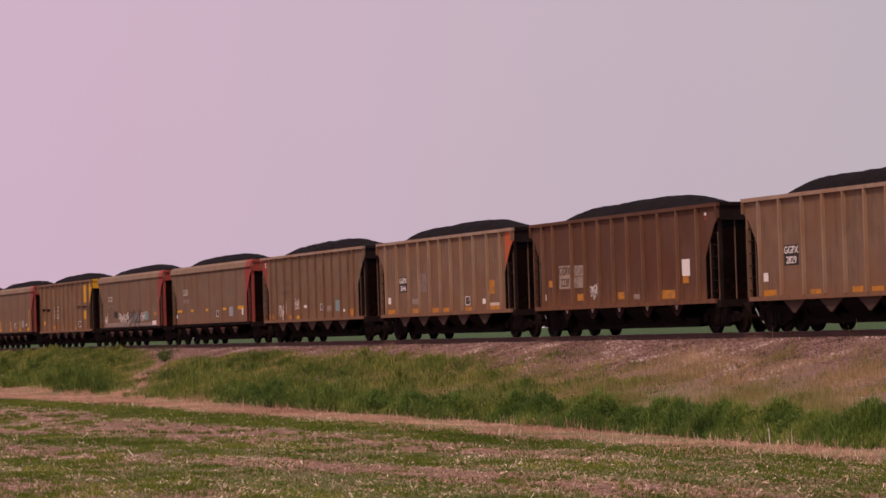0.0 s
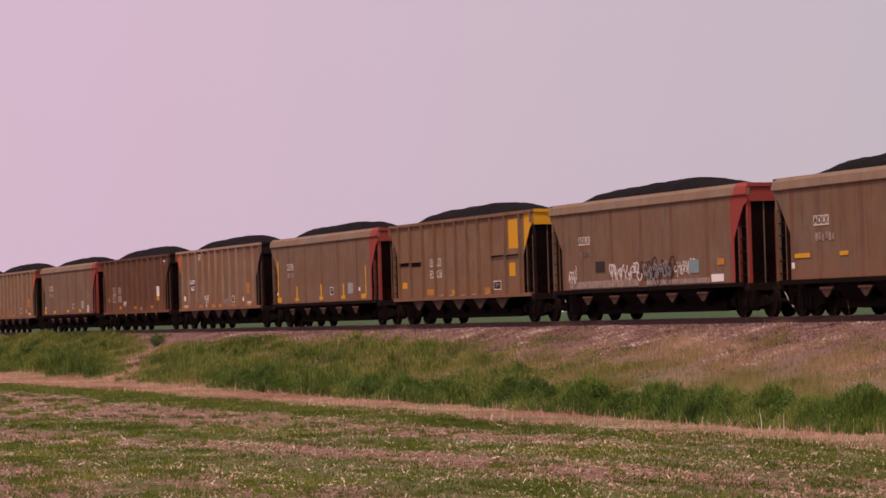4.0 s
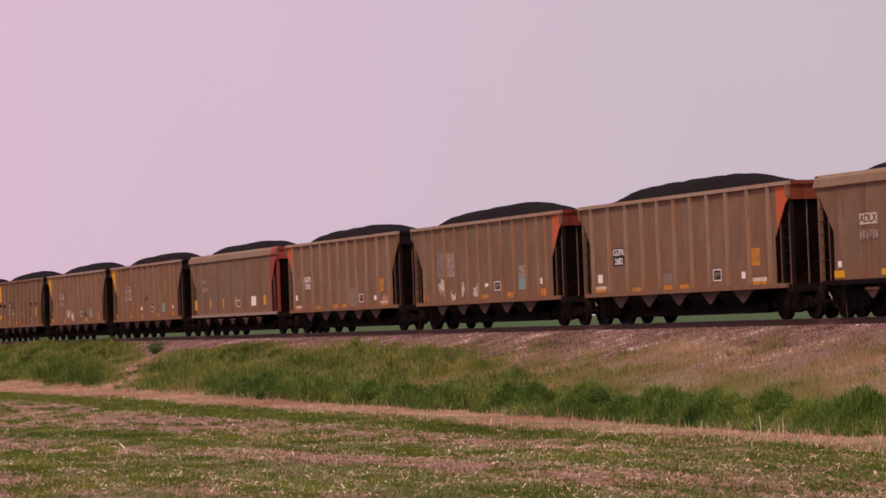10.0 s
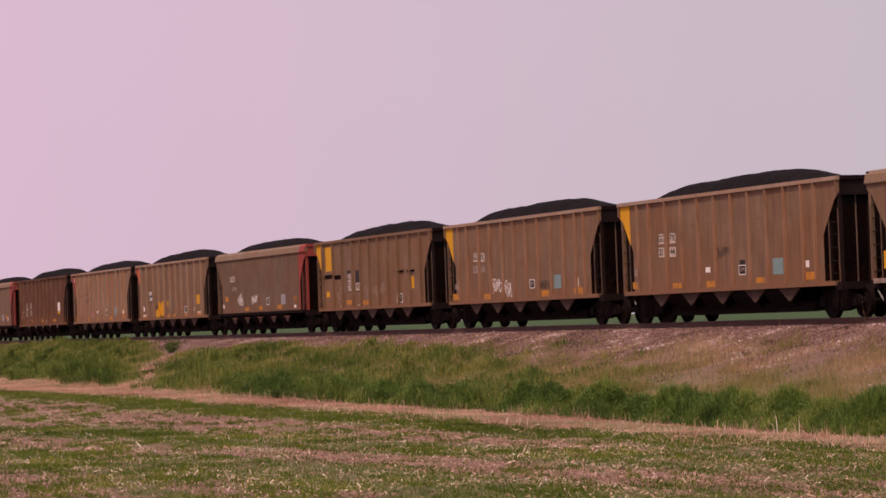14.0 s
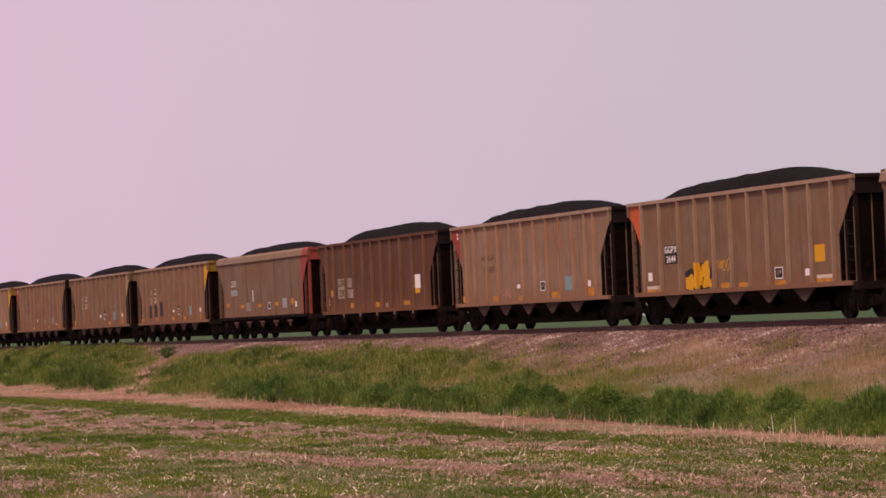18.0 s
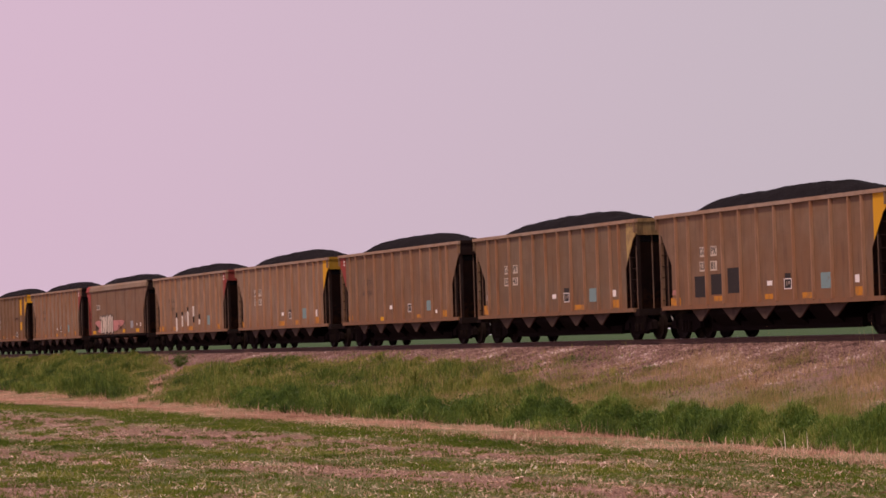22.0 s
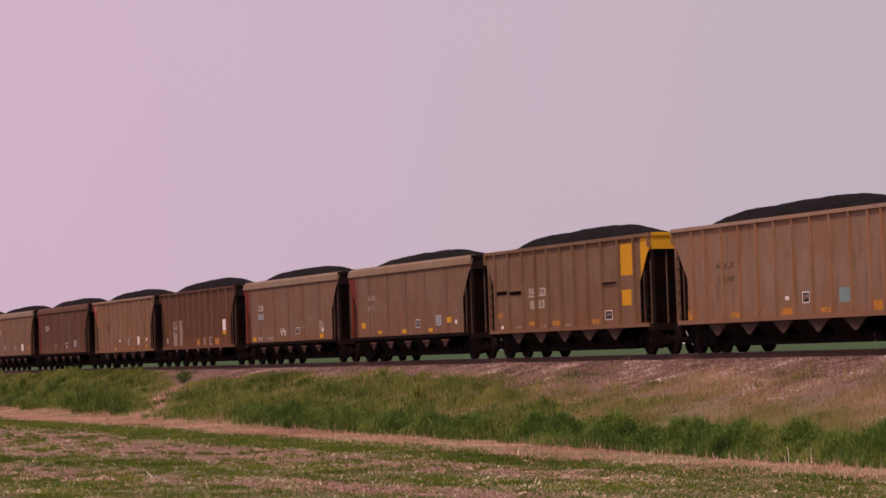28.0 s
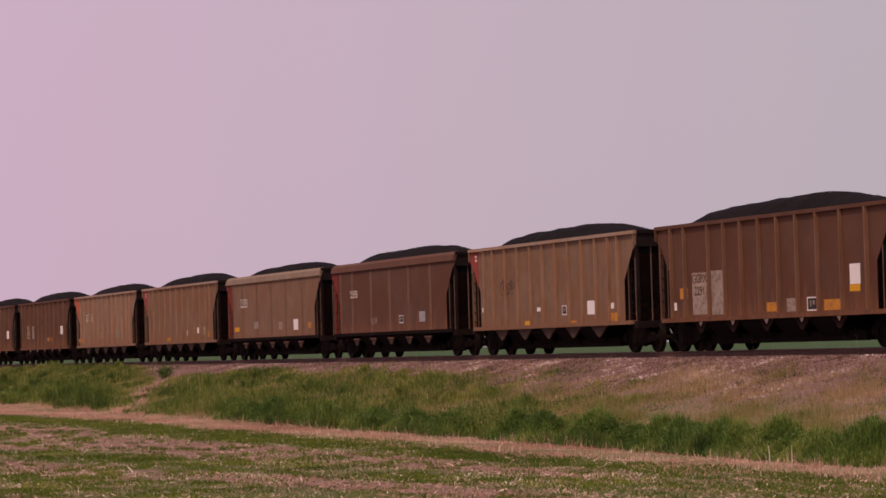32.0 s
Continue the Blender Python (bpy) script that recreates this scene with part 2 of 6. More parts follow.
def ground_material():
    """Soil, gravel and turf by the distance from the track."""
    m, n, l, b = shader("ground_soil", 0.95)
    tc = n.new("ShaderNodeTexCoord")
    sep = n.new("ShaderNodeSeparateXYZ")
    l.new(tc.outputs["Object"], sep.inputs[0])
    v = tc.outputs["Object"]
    big, mid, fine = noise_tex(n, l, coords(n, l, (0.10, 0.55, 1.0)), 1.0, 5), noise_tex(n, l, v, 1.7, 5), noise_tex(n, l, v, 14, 8, 0.75)
    clump = noise_tex(n, l, v, 2.1, 9, 0.74)
    fleck = noise_tex(n, l, coords(n, l, (1, 1, 1)), 46, 3, 0.6)
    stone = n.new("ShaderNodeTexVoronoi")
    stone.inputs["Scale"].default_value = 24
    l.new(v, stone.inputs["Vector"])
    # wobbling distance across the track
    wob = n.new("ShaderNodeMath")
    wob.operation = "MULTIPLY_ADD"
    l.new(mid, wob.inputs[0])
    wob.inputs[1].default_value = 2.2
    l.new(sep.outputs["Y"], wob.inputs[2])
    gravel = ramp_of(n, l, stone.outputs["Color"], [(0.15, (0.092, 0.050, 0.042)), (0.5, (0.185, 0.102, 0.085)), (0.9, (0.35, 0.22, 0.188))])
    turf = ramp_of(n, l, mid, [(0.35, (0.110, 0.125, 0.036)), (0.55, (0.20, 0.165, 0.075)), (0.72, (0.30, 0.205, 0.125))])
    soil = ramp_of(n, l, fine, [(0.32, (0.060, 0.032, 0.025)), (0.52, (0.185, 0.102, 0.075)), (0.66, (0.52, 0.32, 0.23))])
    far = ramp_of(n, l, big, [(0.35, (0.032, 0.072, 0.018)), (0.65, (0.045, 0.085, 0.024))])
    def lean(value, factor):
        k = n.new("ShaderNodeMath")
        k.operation = "MULTIPLY_ADD"
        l.new(sep.outputs["X"], k.inputs[0])
        k.inputs[1].default_value = factor
        l.new(value, k.inputs[2])
        return k.outputs[0]

    def band(value, middle, half, top):
        """1 at the middle of a green strip, 0 outside it."""
        k = n.new("ShaderNodeMapRange")
        k.interpolation_type = "SMOOTHSTEP"
        gap = n.new("ShaderNodeMath")
        gap.operation = "ABSOLUTE"
        off = n.new("ShaderNodeMath")
        off.operation = "SUBTRACT"
        l.new(value, off.inputs[0])
        off.inputs[1].default_value = middle
        l.new(off.outputs[0], gap.inputs[0])
        l.new(gap.outputs[0], k.inputs["Value"])
        k.inputs["From Min"].default_value, k.inputs["From Max"].default_value = half * 1.5, half * 0.5
        k.inputs["To Max"].default_value = top
        return k.outputs[0]

    def total(p, q):
        k = n.new("ShaderNodeMath")
        l.new(p, k.inputs[0])
        l.new(q, k.inputs[1])
        return k.outputs[0]
    tilt = lean(wob.outputs[0], -0.173)
    sown = total(total(band(wob.outputs[0], -16.1, 1.4, 0.30), band(tilt, -12.5, 1.3, 0.30)), band(tilt, -17.6, 1.6, 0.26))
    both = total(total(sown, clump), big)
    cover = n.new("ShaderNodeMapRange")
    cover.inputs["From Min"].default_value, cover.inputs["From Max"].default_value = 1.04, 1.16
    cover.inputs["To Max"].default_value = 0.9
    l.new(both, cover.inputs["Value"])
    leaf = ramp_of(n, l, fine, [(0.35, (0.030, 0.047, 0.006)), (0.62, (0.105, 0.128, 0.022))])
    grassy = blend(n, l, cover.outputs[0], soil, leaf)
    grassy = blend(n, l, ramp_of(n, l, fleck, [(0.66, (0, 0, 0)), (0.72, (0.9, 0.9, 0.9))]), grassy, (0.46, 0.30, 0.21))
    rim = n.new("ShaderNodeMapRange")
    rim.inputs["From Min"].default_value, rim.inputs["From Max"].default_value = -14.9, -14.3
    l.new(wob.outputs[0], rim.inputs["Value"])

    def step(edge0, edge1):
        r = n.new("ShaderNodeMapRange")
        r.inputs["From Min"].default_value, r.inputs["From Max"].default_value = edge0, edge1
        l.new(wob.outputs[0], r.inputs["Value"])
        return r.outputs[0]
    c = blend(n, l, rim.outputs[0], grassy, turf)
    c = blend(n, l, step(-8.6, -4.6), c, gravel)
    c = blend(n, l, step(6.5, 8.0), c, far)
    l.new(c, b.inputs["Base Color"])
    hgt = n.new("ShaderNodeMath")
    hgt.operation = "ADD"
    l.new(fine, hgt.inputs[0])
    l.new(stone.outputs["Distance"], hgt.inputs[1])
    bump(n, l, b, hgt.outputs[0], 0.5, 0.03)
    return m


MATS["ground"] = ground_material()


def leafy(name, stops, rough=0.6, thin=0.0):
    m, n, l, b = shader(name, rough)
    g = n.new("ShaderNodeNewGeometry")
    tc = n.new("ShaderNodeTexCoord")
    pair = n.new("ShaderNodeMath")
    l.new(noise_tex(n, l, tc.outputs["Object"], 0.9, 4), pair.inputs[0])
    l.new(noise_tex(n, l, tc.outputs["Object"], 0.33, 2), pair.inputs[1])
    mixed = n.new("ShaderNodeMath")
    mixed.operation = "MULTIPLY_ADD"
    l.new(pair.outputs[0], mixed.inputs[0])
    mixed.inputs[1].default_value = 1.35
    add = n.new("ShaderNodeMath")
    add.operation = "MULTIPLY_ADD"
    l.new(g.outputs["Random Per Island"], add.inputs[0])
    add.inputs[1].default_value, add.inputs[2].default_value = 0.60, -1.15
    l.new(add.outputs[0], mixed.inputs[2])
    mixed.use_clamp = True
    colour = ramp_of(n, l, mixed.outputs[0], stops)
    l.new(colour, b.inputs["Base Color"])
    b.inputs["Specular IOR Level"].default_value = 0.15
    if thin:
        tr, mx = n.new("ShaderNodeBsdfTranslucent"), n.new("ShaderNodeMixShader")
        l.new(colour, tr.inputs["Color"])
        mx.inputs[0].default_value = thin
        l.new(b.outputs[0], mx.inputs[1])
        l.new(tr.outputs[0], mx.inputs[2])
        l.new(mx.outputs[0], n["Material Output"].inputs["Surface"])
    return m


MATS["grass"] = leafy("verge_grass", [(0.0, (0.070, 0.120, 0.024)), (0.35, (0.170, 0.220, 0.042)), (0.7, (0.31, 0.305, 0.074)), (1.0, (0.52, 0.39, 0.165))], thin=0.4)
MATS["lush"] = leafy("lush_grass", [(0.0, (0.032, 0.062, 0.018)), (0.35, (0.086, 0.138, 0.028)), (0.7, (0.165, 0.225, 0.042)), (1.0, (0.31, 0.32, 0.078))], thin=0.4)
MATS["ditch"] = leafy("ditch_leaf", [(0.0, (0.038, 0.076, 0.022)), (0.4, (0.112, 0.190, 0.036)), (0.8, (0.225, 0.300, 0.060)), (1.0, (0.44, 0.42, 0.13))], thin=0.4)
MATS["sparse"] = leafy("dry_embankment_grass", [(0.0, (0.14, 0.185, 0.036)), (0.4, (0.30, 0.260, 0.085)), (0.65, (0.45, 0.310, 0.155)), (1.0, (0.62, 0.42, 0.25))], thin=0.35)
MATS["straw"] = leafy("straw", [(0.0, (0.32, 0.155, 0.110)), (0.5, (0.64, 0.355, 0.265)), (1.0, (0.90, 0.62, 0.48))], thin=0.25)
MATS["residue"] = leafy("crop_residue", [(0.0, (0.18, 0.095, 0.066)), (0.4, (0.40, 0.230, 0.160)), (0.75, (0.66, 0.44, 0.32)), (1.0, (0.88, 0.70, 0.56))])
MATS["seedling"] = leafy("seedling_leaf", [(0.0, (0.052, 0.092, 0.010)), (0.5, (0.115, 0.165, 0.018)), (0.85, (0.19, 0.225, 0.034)), (1.0, (0.36, 0.34, 0.08))], thin=0.3)
MATS["stalk"] = leafy("bleached_stalk", [(0.0, (0.42, 0.28, 0.19)), (0.5, (0.70, 0.53, 0.40)), (1.0, (0.92, 0.80, 0.68))])
MATS["weed"] = leafy("weed_leaf", [(0.0, (0.045, 0.095, 0.018)), (1.0, (0.120, 0.190, 0.036))], thin=0.3)
MATS["withered"] = leafy("withered_leaf", [(0.0, (0.035, 0.024, 0.014)), (1.0, (0.085, 0.055, 0.030))])
MATS["stone"] = leafy("ballast_stone", [(0.0, (0.060, 0.032, 0.027)), (0.40, (0.168, 0.094, 0.079)), (0.8, (0.32, 0.20, 0.172)), (1.0, (0.62, 0.50, 0.46))], 0.9)


# ---- mesh helpers ----
def finish(name, bm, mat, parent=None, label="", smooth=False):
    me = bpy.data.meshes.new(name)
    if smooth:
        for f in bm.faces:
            f.smooth = True
    bm.to_mesh(me)
    bm.free()
    me.materials.append(mat)
    ob = new(name, me)
    if parent:
        ob.parent = parent
    if label:
        tagged(ob, label)
    return ob


def part(name, bm, mat, parent, label=""):
    return finish(name, bm, mat, parent, label)


def box(bm, x0, x1, y0, y1, z0, z1):
    vs = [bm.verts.new((x, y, z)) for z in (z0, z1) for x, y in ((x0, y0), (x1, y0), (x1, y1), (x0, y1))]
    for q in ((3, 2, 1, 0), (4, 5, 6, 7), (0, 1, 5, 4), (1, 2, 6, 5), (2, 3, 7, 6), (3, 0, 4, 7)):
        bm.faces.new([vs[i] for i in q])
    return bm


def boxed(*a):
    return box(bmesh.new(), *a)


def prism(bm, outline, axis, a, b):
    """Extrude a closed outline: axis 'y' takes (x, z) from y=a to y=b, axis 'x' takes (y, z) from x=a to x=b."""
    def at(p, w):
        return (p[0], w, p[1]) if axis == "y" else (w, p[0], p[1])
    lo = [bm.verts.new(at(p, a)) for p in outline]
    hi = [bm.verts.new(at(p, b)) for p in outline]
    bm.faces.new(lo)
    bm.faces.new(hi[::-1])
    for i in range(len(outline)):
        j = (i + 1) % len(outline)
        bm.faces.new((lo[j], lo[i], hi[i], hi[j]))
    bmesh.ops.recalc_face_normals(bm, faces=bm.faces[:])
    return bm


def rod(bm, p, q, r, sides=6):
    p, q = Vector(p), Vector(q)
    d = (q - p)
    m = Matrix.Translation((p + q) / 2) @ d.to_track_quat("Z", "Y").to_matrix().to_4x4()
    bmesh.ops.create_cone(bm, cap_ends=True, segments=sides, radius1=r, radius2=r, depth=d.length, matrix=m)
    return bm


def lathe(bm, profile, sides, centre=(0, 0, 0)):
    """Revolve (radius, y) round the y axis."""
    cx, cy, cz = centre
    rings = [[bm.verts.new((cx + r * math.cos(2 * math.pi * i / sides), cy + y, cz + r * math.sin(2 * math.pi * i / sides))) for i in range(sides)] for r, y in profile]
    for a, b in zip(rings, rings[1:]):
        for i in range(sides):
            j = (i + 1) % sides
            bm.faces.new((a[i], a[j], b[j], b[i]))
    bm.faces.new(rings[0][::-1])
    bm.faces.new(rings[-1])
    bmesh.ops.recalc_face_normals(bm, faces=bm.faces[:])
    return bm


# ---- ground ----
PROFILE = [(-400, -2.05), (-60, -1.98), (-19, -1.95), (-15.0, -1.96), (-12.2, -2.03), (-10.4, -1.86), (-8.0, -1.45),
           (-5.6, -0.98), (-4.0, -0.66), (-2.9, -0.36), (-2.1, -0.20), (0, -0.19), (2.1, -0.20), (3.4, -0.6), (6, -1.0), (14, -1.3), (60, -1.2), (4500, -1.2)]


def ground_z(x, y):
    for (y0, z0), (y1, z1) in zip(PROFILE, PROFILE[1:]):
        if y <= y1:
            z = z0 + (z1 - z0) * (y - y0) / (y1 - y0)
            break
    if -60 < y < -2.2 or 2.2 < y < 20:
        amp = (0.02 if y > -5 else 0.05) if y > -12.5 else 0.03
        z += amp * noise.noise((x * 0.45, y * 0.45, 1.7)) + 0.4 * amp * noise.noise((x * 1.7, y * 1.7, 4.2))
    return z


def build_ground():
    xs = [-4500, -2000, -900, -450] + [-300 + 0.8 * i for i in range(351)] + [0, 60, 200, 800, 3000]
    ys = [-400, -150, -80, -60] + [-45 + 0.5 * i for i in range(56)] + [-17 + 0.25 * i for i in range(61)] + [-1.9, 0, 1.9, 2.3, 3, 4, 6, 8, 11, 14, 20, 30, 60, 120, 300, 800, 2000, 4500]
    verts = [(x, y, ground_z(x, y)) for y in ys for x in xs]
    w = len(xs)
    faces = [(j * w + i, j * w + i + 1, (j + 1) * w + i + 1, (j + 1) * w + i) for j in range(len(ys) - 1) for i in range(w - 1)]
    me = bpy.data.meshes.new("ground")
    me.from_pydata(verts, [], faces)
    me.materials.append(MATS["ground"])
    for p in me.polygons:
        p.use_smooth = True
    return tagged(new("ground", me), "flat farmland with a low gravel railway embankment", "ground", kind="structure")


build_ground()

# ---- plants, straw and stones ----
PY, PZ = np.array([p[0] for p in PROFILE]), np.array([p[1] for p in PROFILE])
rng = np.random.default_rng(7)
FIELD_X, FIELD_Y = (-140, -107, -92, -75, -57, -43, -35), (-15.4, -15.4, -15.1, -15.6, -16.1, -16.6, -16.4)        # edge of the field
DITCH_X, DITCH_Y = (-200, -137, -99, -82, -66, -57, -48, -40), (-10.0, -10.4, -11.5, -12.2, -13.0, -13.6, -14.3, -14.5)    # foot of the bank


def field_edge(x):
    return np.interp(x, FIELD_X, FIELD_Y)


def ditch_edge(x):
    return np.interp(x, DITCH_X, DITCH_Y)


def wave(x, y, sx, sy, seed):
    """Cheap smooth noise in 0..1."""
    r = np.random.default_rng(seed)
    v = np.zeros_like(x)
    wx, wy = x.copy(), y.copy()
    for _ in range(3):                                   # bend the waves so that they make blots, not stripes
        t, c = r.uniform(0, 6.28), r.uniform(0, 6.28)
        wx = wx + 0.9 / sx * np.sin(sy * 1.3 * y * np.cos(t) + sx * 1.1 * x * np.sin(t) + c)
        wy = wy + 0.9 / sy * np.sin(sx * 1.3 * x * np.cos(t) - sy * 1.1 * y * np.sin(t) + 2 * c)
    for _ in range(12):
        t, k, c = r.uniform(0, 6.28), r.uniform(0.6, 2.4), r.uniform(0, 6.28)
        v += np.sin(sx * k * np.cos(t) * wx + sy * k * np.sin(t) * wy + c)
    return 0.5 + 0.5 * np.tanh(v / 2.6)


def scatter(n, x0, x1, y0, y1):
    return rng.uniform(x0, x1, n), rng.uniform(y0, y1, n)


def blades(name, x, y, height, width, mat, label, category, lean=0.35, sink=0.04, short=False, rise=None):
    """Bent, tapering blades, one small island each."""
    n = len(x)
    z = np.interp(y, PY, PZ) - sink + (0.0 if rise is None else rise)
    a = rng.uniform(0, 2 * np.pi, n)
    ln = np.abs(rng.normal(0, lean, n)) * height
    dx, dy = np.cos(a), np.sin(a)
    b = rng.uniform(0, 2 * np.pi, n)
    wx, wy = np.cos(b) * width / 2, np.sin(b) * width / 2
    v = np.empty((n, 5, 3))
    v[:, 0] = np.stack([x - wx, y - wy, z], -1)
    v[:, 1] = np.stack([x + wx, y + wy, z], -1)
    mx, my, mz = x + dx * ln * 0.3, y + dy * ln * 0.3, z + height * 0.6
    v[:, 2] = np.stack([mx + wx * 0.8, my + wy * 0.8, mz], -1)
    v[:, 3] = np.stack([mx - wx * 0.8, my - wy * 0.8, mz], -1)
    v[:, 4] = np.stack([x + dx * ln, y + dy * ln, z + height * np.maximum(0.25, 1 - (ln / height) ** 2 * 0.4)], -1)
    if short:                                            # low blades need no bend
        me = bpy.data.meshes.new(name)
        me.vertices.add(3 * n)
        me.vertices.foreach_set("co", v[:, (0, 1, 4)].ravel())
        me.loops.add(3 * n)
        me.loops.foreach_set("vertex_index", np.arange(3 * n, dtype=np.int32))
        me.polygons.add(n)
        me.polygons.foreach_set("loop_start", (np.arange(n) * 3).astype(np.int32))
        me.update(calc_edges=True)
        me.materials.append(mat)
        return tagged(new(name, me), label, category, kind="stuff")
    i = np.arange(n) * 5
    quads = np.stack([i, i + 1, i + 2, i + 3], -1)
    tris = np.stack([i + 3, i + 2, i + 4], -1)
    me = bpy.data.meshes.new(name)
    me.vertices.add(5 * n)
    me.vertices.foreach_set("co", v.ravel())
    me.loops.add(7 * n)
    me.loops.foreach_set("vertex_index", np.concatenate([quads.ravel(), tris.ravel()]).astype(np.int32))
    me.polygons.add(2 * n)
    me.polygons.foreach_set("loop_start", np.concatenate([np.arange(n) * 4, 4 * n + np.arange(n) * 3]).astype(np.int32))
    me.update(calc_edges=True)
    me.materials.append(mat)
    return tagged(new(name, me), label, category, kind="stuff")


def flakes(name, x, y, size, mat, label, category, tilt=0.35, thick=0.25, up=0.0):
    """Small flat pieces lying about: two triangles each."""
    n = len(x)
    z = np.interp(y, PY, PZ) + 0.012 + up * rng.random(n)
    a = rng.uniform(0, 2 * np.pi, n)
    ux, uy, uz = np.cos(a) * size, np.sin(a) * size, rng.uniform(-tilt, tilt, n) * size
    w = size * thick
    vx, vy, vz = -np.sin(a) * w, np.cos(a) * w, rng.uniform(-0.8, 0.8, n) * w
    c = np.stack([x, y, z + np.abs(uz) / 2 + np.abs(vz) / 2], -1)
    u, v = np.stack([ux, uy, uz], -1) / 2, np.stack([vx, vy, vz], -1) / 2
    co = np.stack([c - u - v, c + u - v, c + u + v, c - u + v], 1)
    me = bpy.data.meshes.new(name)
    me.vertices.add(4 * n)
    me.vertices.foreach_set("co", co.ravel())
    me.loops.add(4 * n)
    me.loops.foreach_set("vertex_index", np.arange(4 * n, dtype=np.int32))
    me.polygons.add(n)
    me.polygons.foreach_set("loop_start", (np.arange(n) * 4).astype(np.int32))
    me.update(calc_edges=True)
    me.materials.append(mat)
    return tagged(new(name, me), label, category, kind="stuff")


def stones(name, x, y, size, mat, label):
    """Angular lumps: squashed, skewed octahedra."""
    n = len(x)
    z = np.interp(y, PY, PZ) + size * 0.15
    base = np.array([(1, 0, 0), (0, 1, 0), (-1, 0, 0), (0, -1, 0), (0, 0, 0.8), (0, 0, -0.8)])
    a = rng.uniform(0, 6.28, n)
    co = base[None] * size[:, None, None] * rng.uniform(0.55, 1.2, (n, 6, 1))
    ca, sa = np.cos(a)[:, None], np.sin(a)[:, None]
    rx, ry = co[..., 0] * ca - co[..., 1] * sa, co[..., 0] * sa + co[..., 1] * ca
    co = np.stack([rx + x[:, None], ry + y[:, None], co[..., 2] + z[:, None]], -1)
    f = np.array([(0, 1, 4), (1, 2, 4), (2, 3, 4), (3, 0, 4), (1, 0, 5), (2, 1, 5), (3, 2, 5), (0, 3, 5)])
    idx = (np.arange(n)[:, None, None] * 6 + f[None]).ravel()
    me = bpy.data.meshes.new(name)
    me.vertices.add(6 * n)
    me.vertices.foreach_set("co", co.ravel())
    me.loops.add(24 * n)
    me.loops.foreach_set("vertex_index", idx.astype(np.int32))
    me.polygons.add(8 * n)
    me.polygons.foreach_set("loop_start", (np.arange(8 * n) * 3).astype(np.int32))
    me.update(calc_edges=True)
    me.materials.append(mat)
    return tagged(new(name, me), label, "stones", kind="stuff")


def tussocks(n, x0, x1, y0, y1, seed):
    """Uneven tuft centres: place, spread, height."""
    r = np.random.default_rng(seed)
    return r.uniform(x0, x1, n), r.uniform(y0, y1, n), r.uniform(0.30, 0.95, n), r.uniform(0.35, 1.35, n)


MOUNDS = ((-91.5, 0.9, 0.75), (-89.0, 0.8, 0.6), (-86.5, 1.1, 0.75), (-84.0, 0.9, 0.6), (-80.0, 1.3, 0.65), (-75.5, 1.5, 0.78), (-71.0, 1.2, 0.6), (-67.0, 1.4, 0.62), (-61.6, 0.8, 0.80),
          (-60.0, 0.8, 0.86), (-58.4, 0.7, 0.62), (-56.3, 1.0, 0.92), (-53.7, 0.8, 0.66), (-51.6, 0.9, 0.86), (-50.2, 0.8, 0.90), (-48.6, 0.8, 0.74), (-47.2, 0.8, 0.82), (-45.8, 0.7, 0.88), (-44.2, 0.8, 0.84), (-42.5, 0.9, 0.86))


def mound(x):
    """Height of the ditch growth along the track: distinct rounded bushes with low gaps between."""
    v = np.zeros_like(x)
    for mx, half, top in MOUNDS:
        v = np.maximum(v, top * np.exp(-np.abs((x - mx) / half) ** 2.6))
    return v


def gully_of(x, y):
    return np.abs(x + 131.0 + 3.0 * (y + 3.3) + 1.1 * np.sin(1.5 * y))


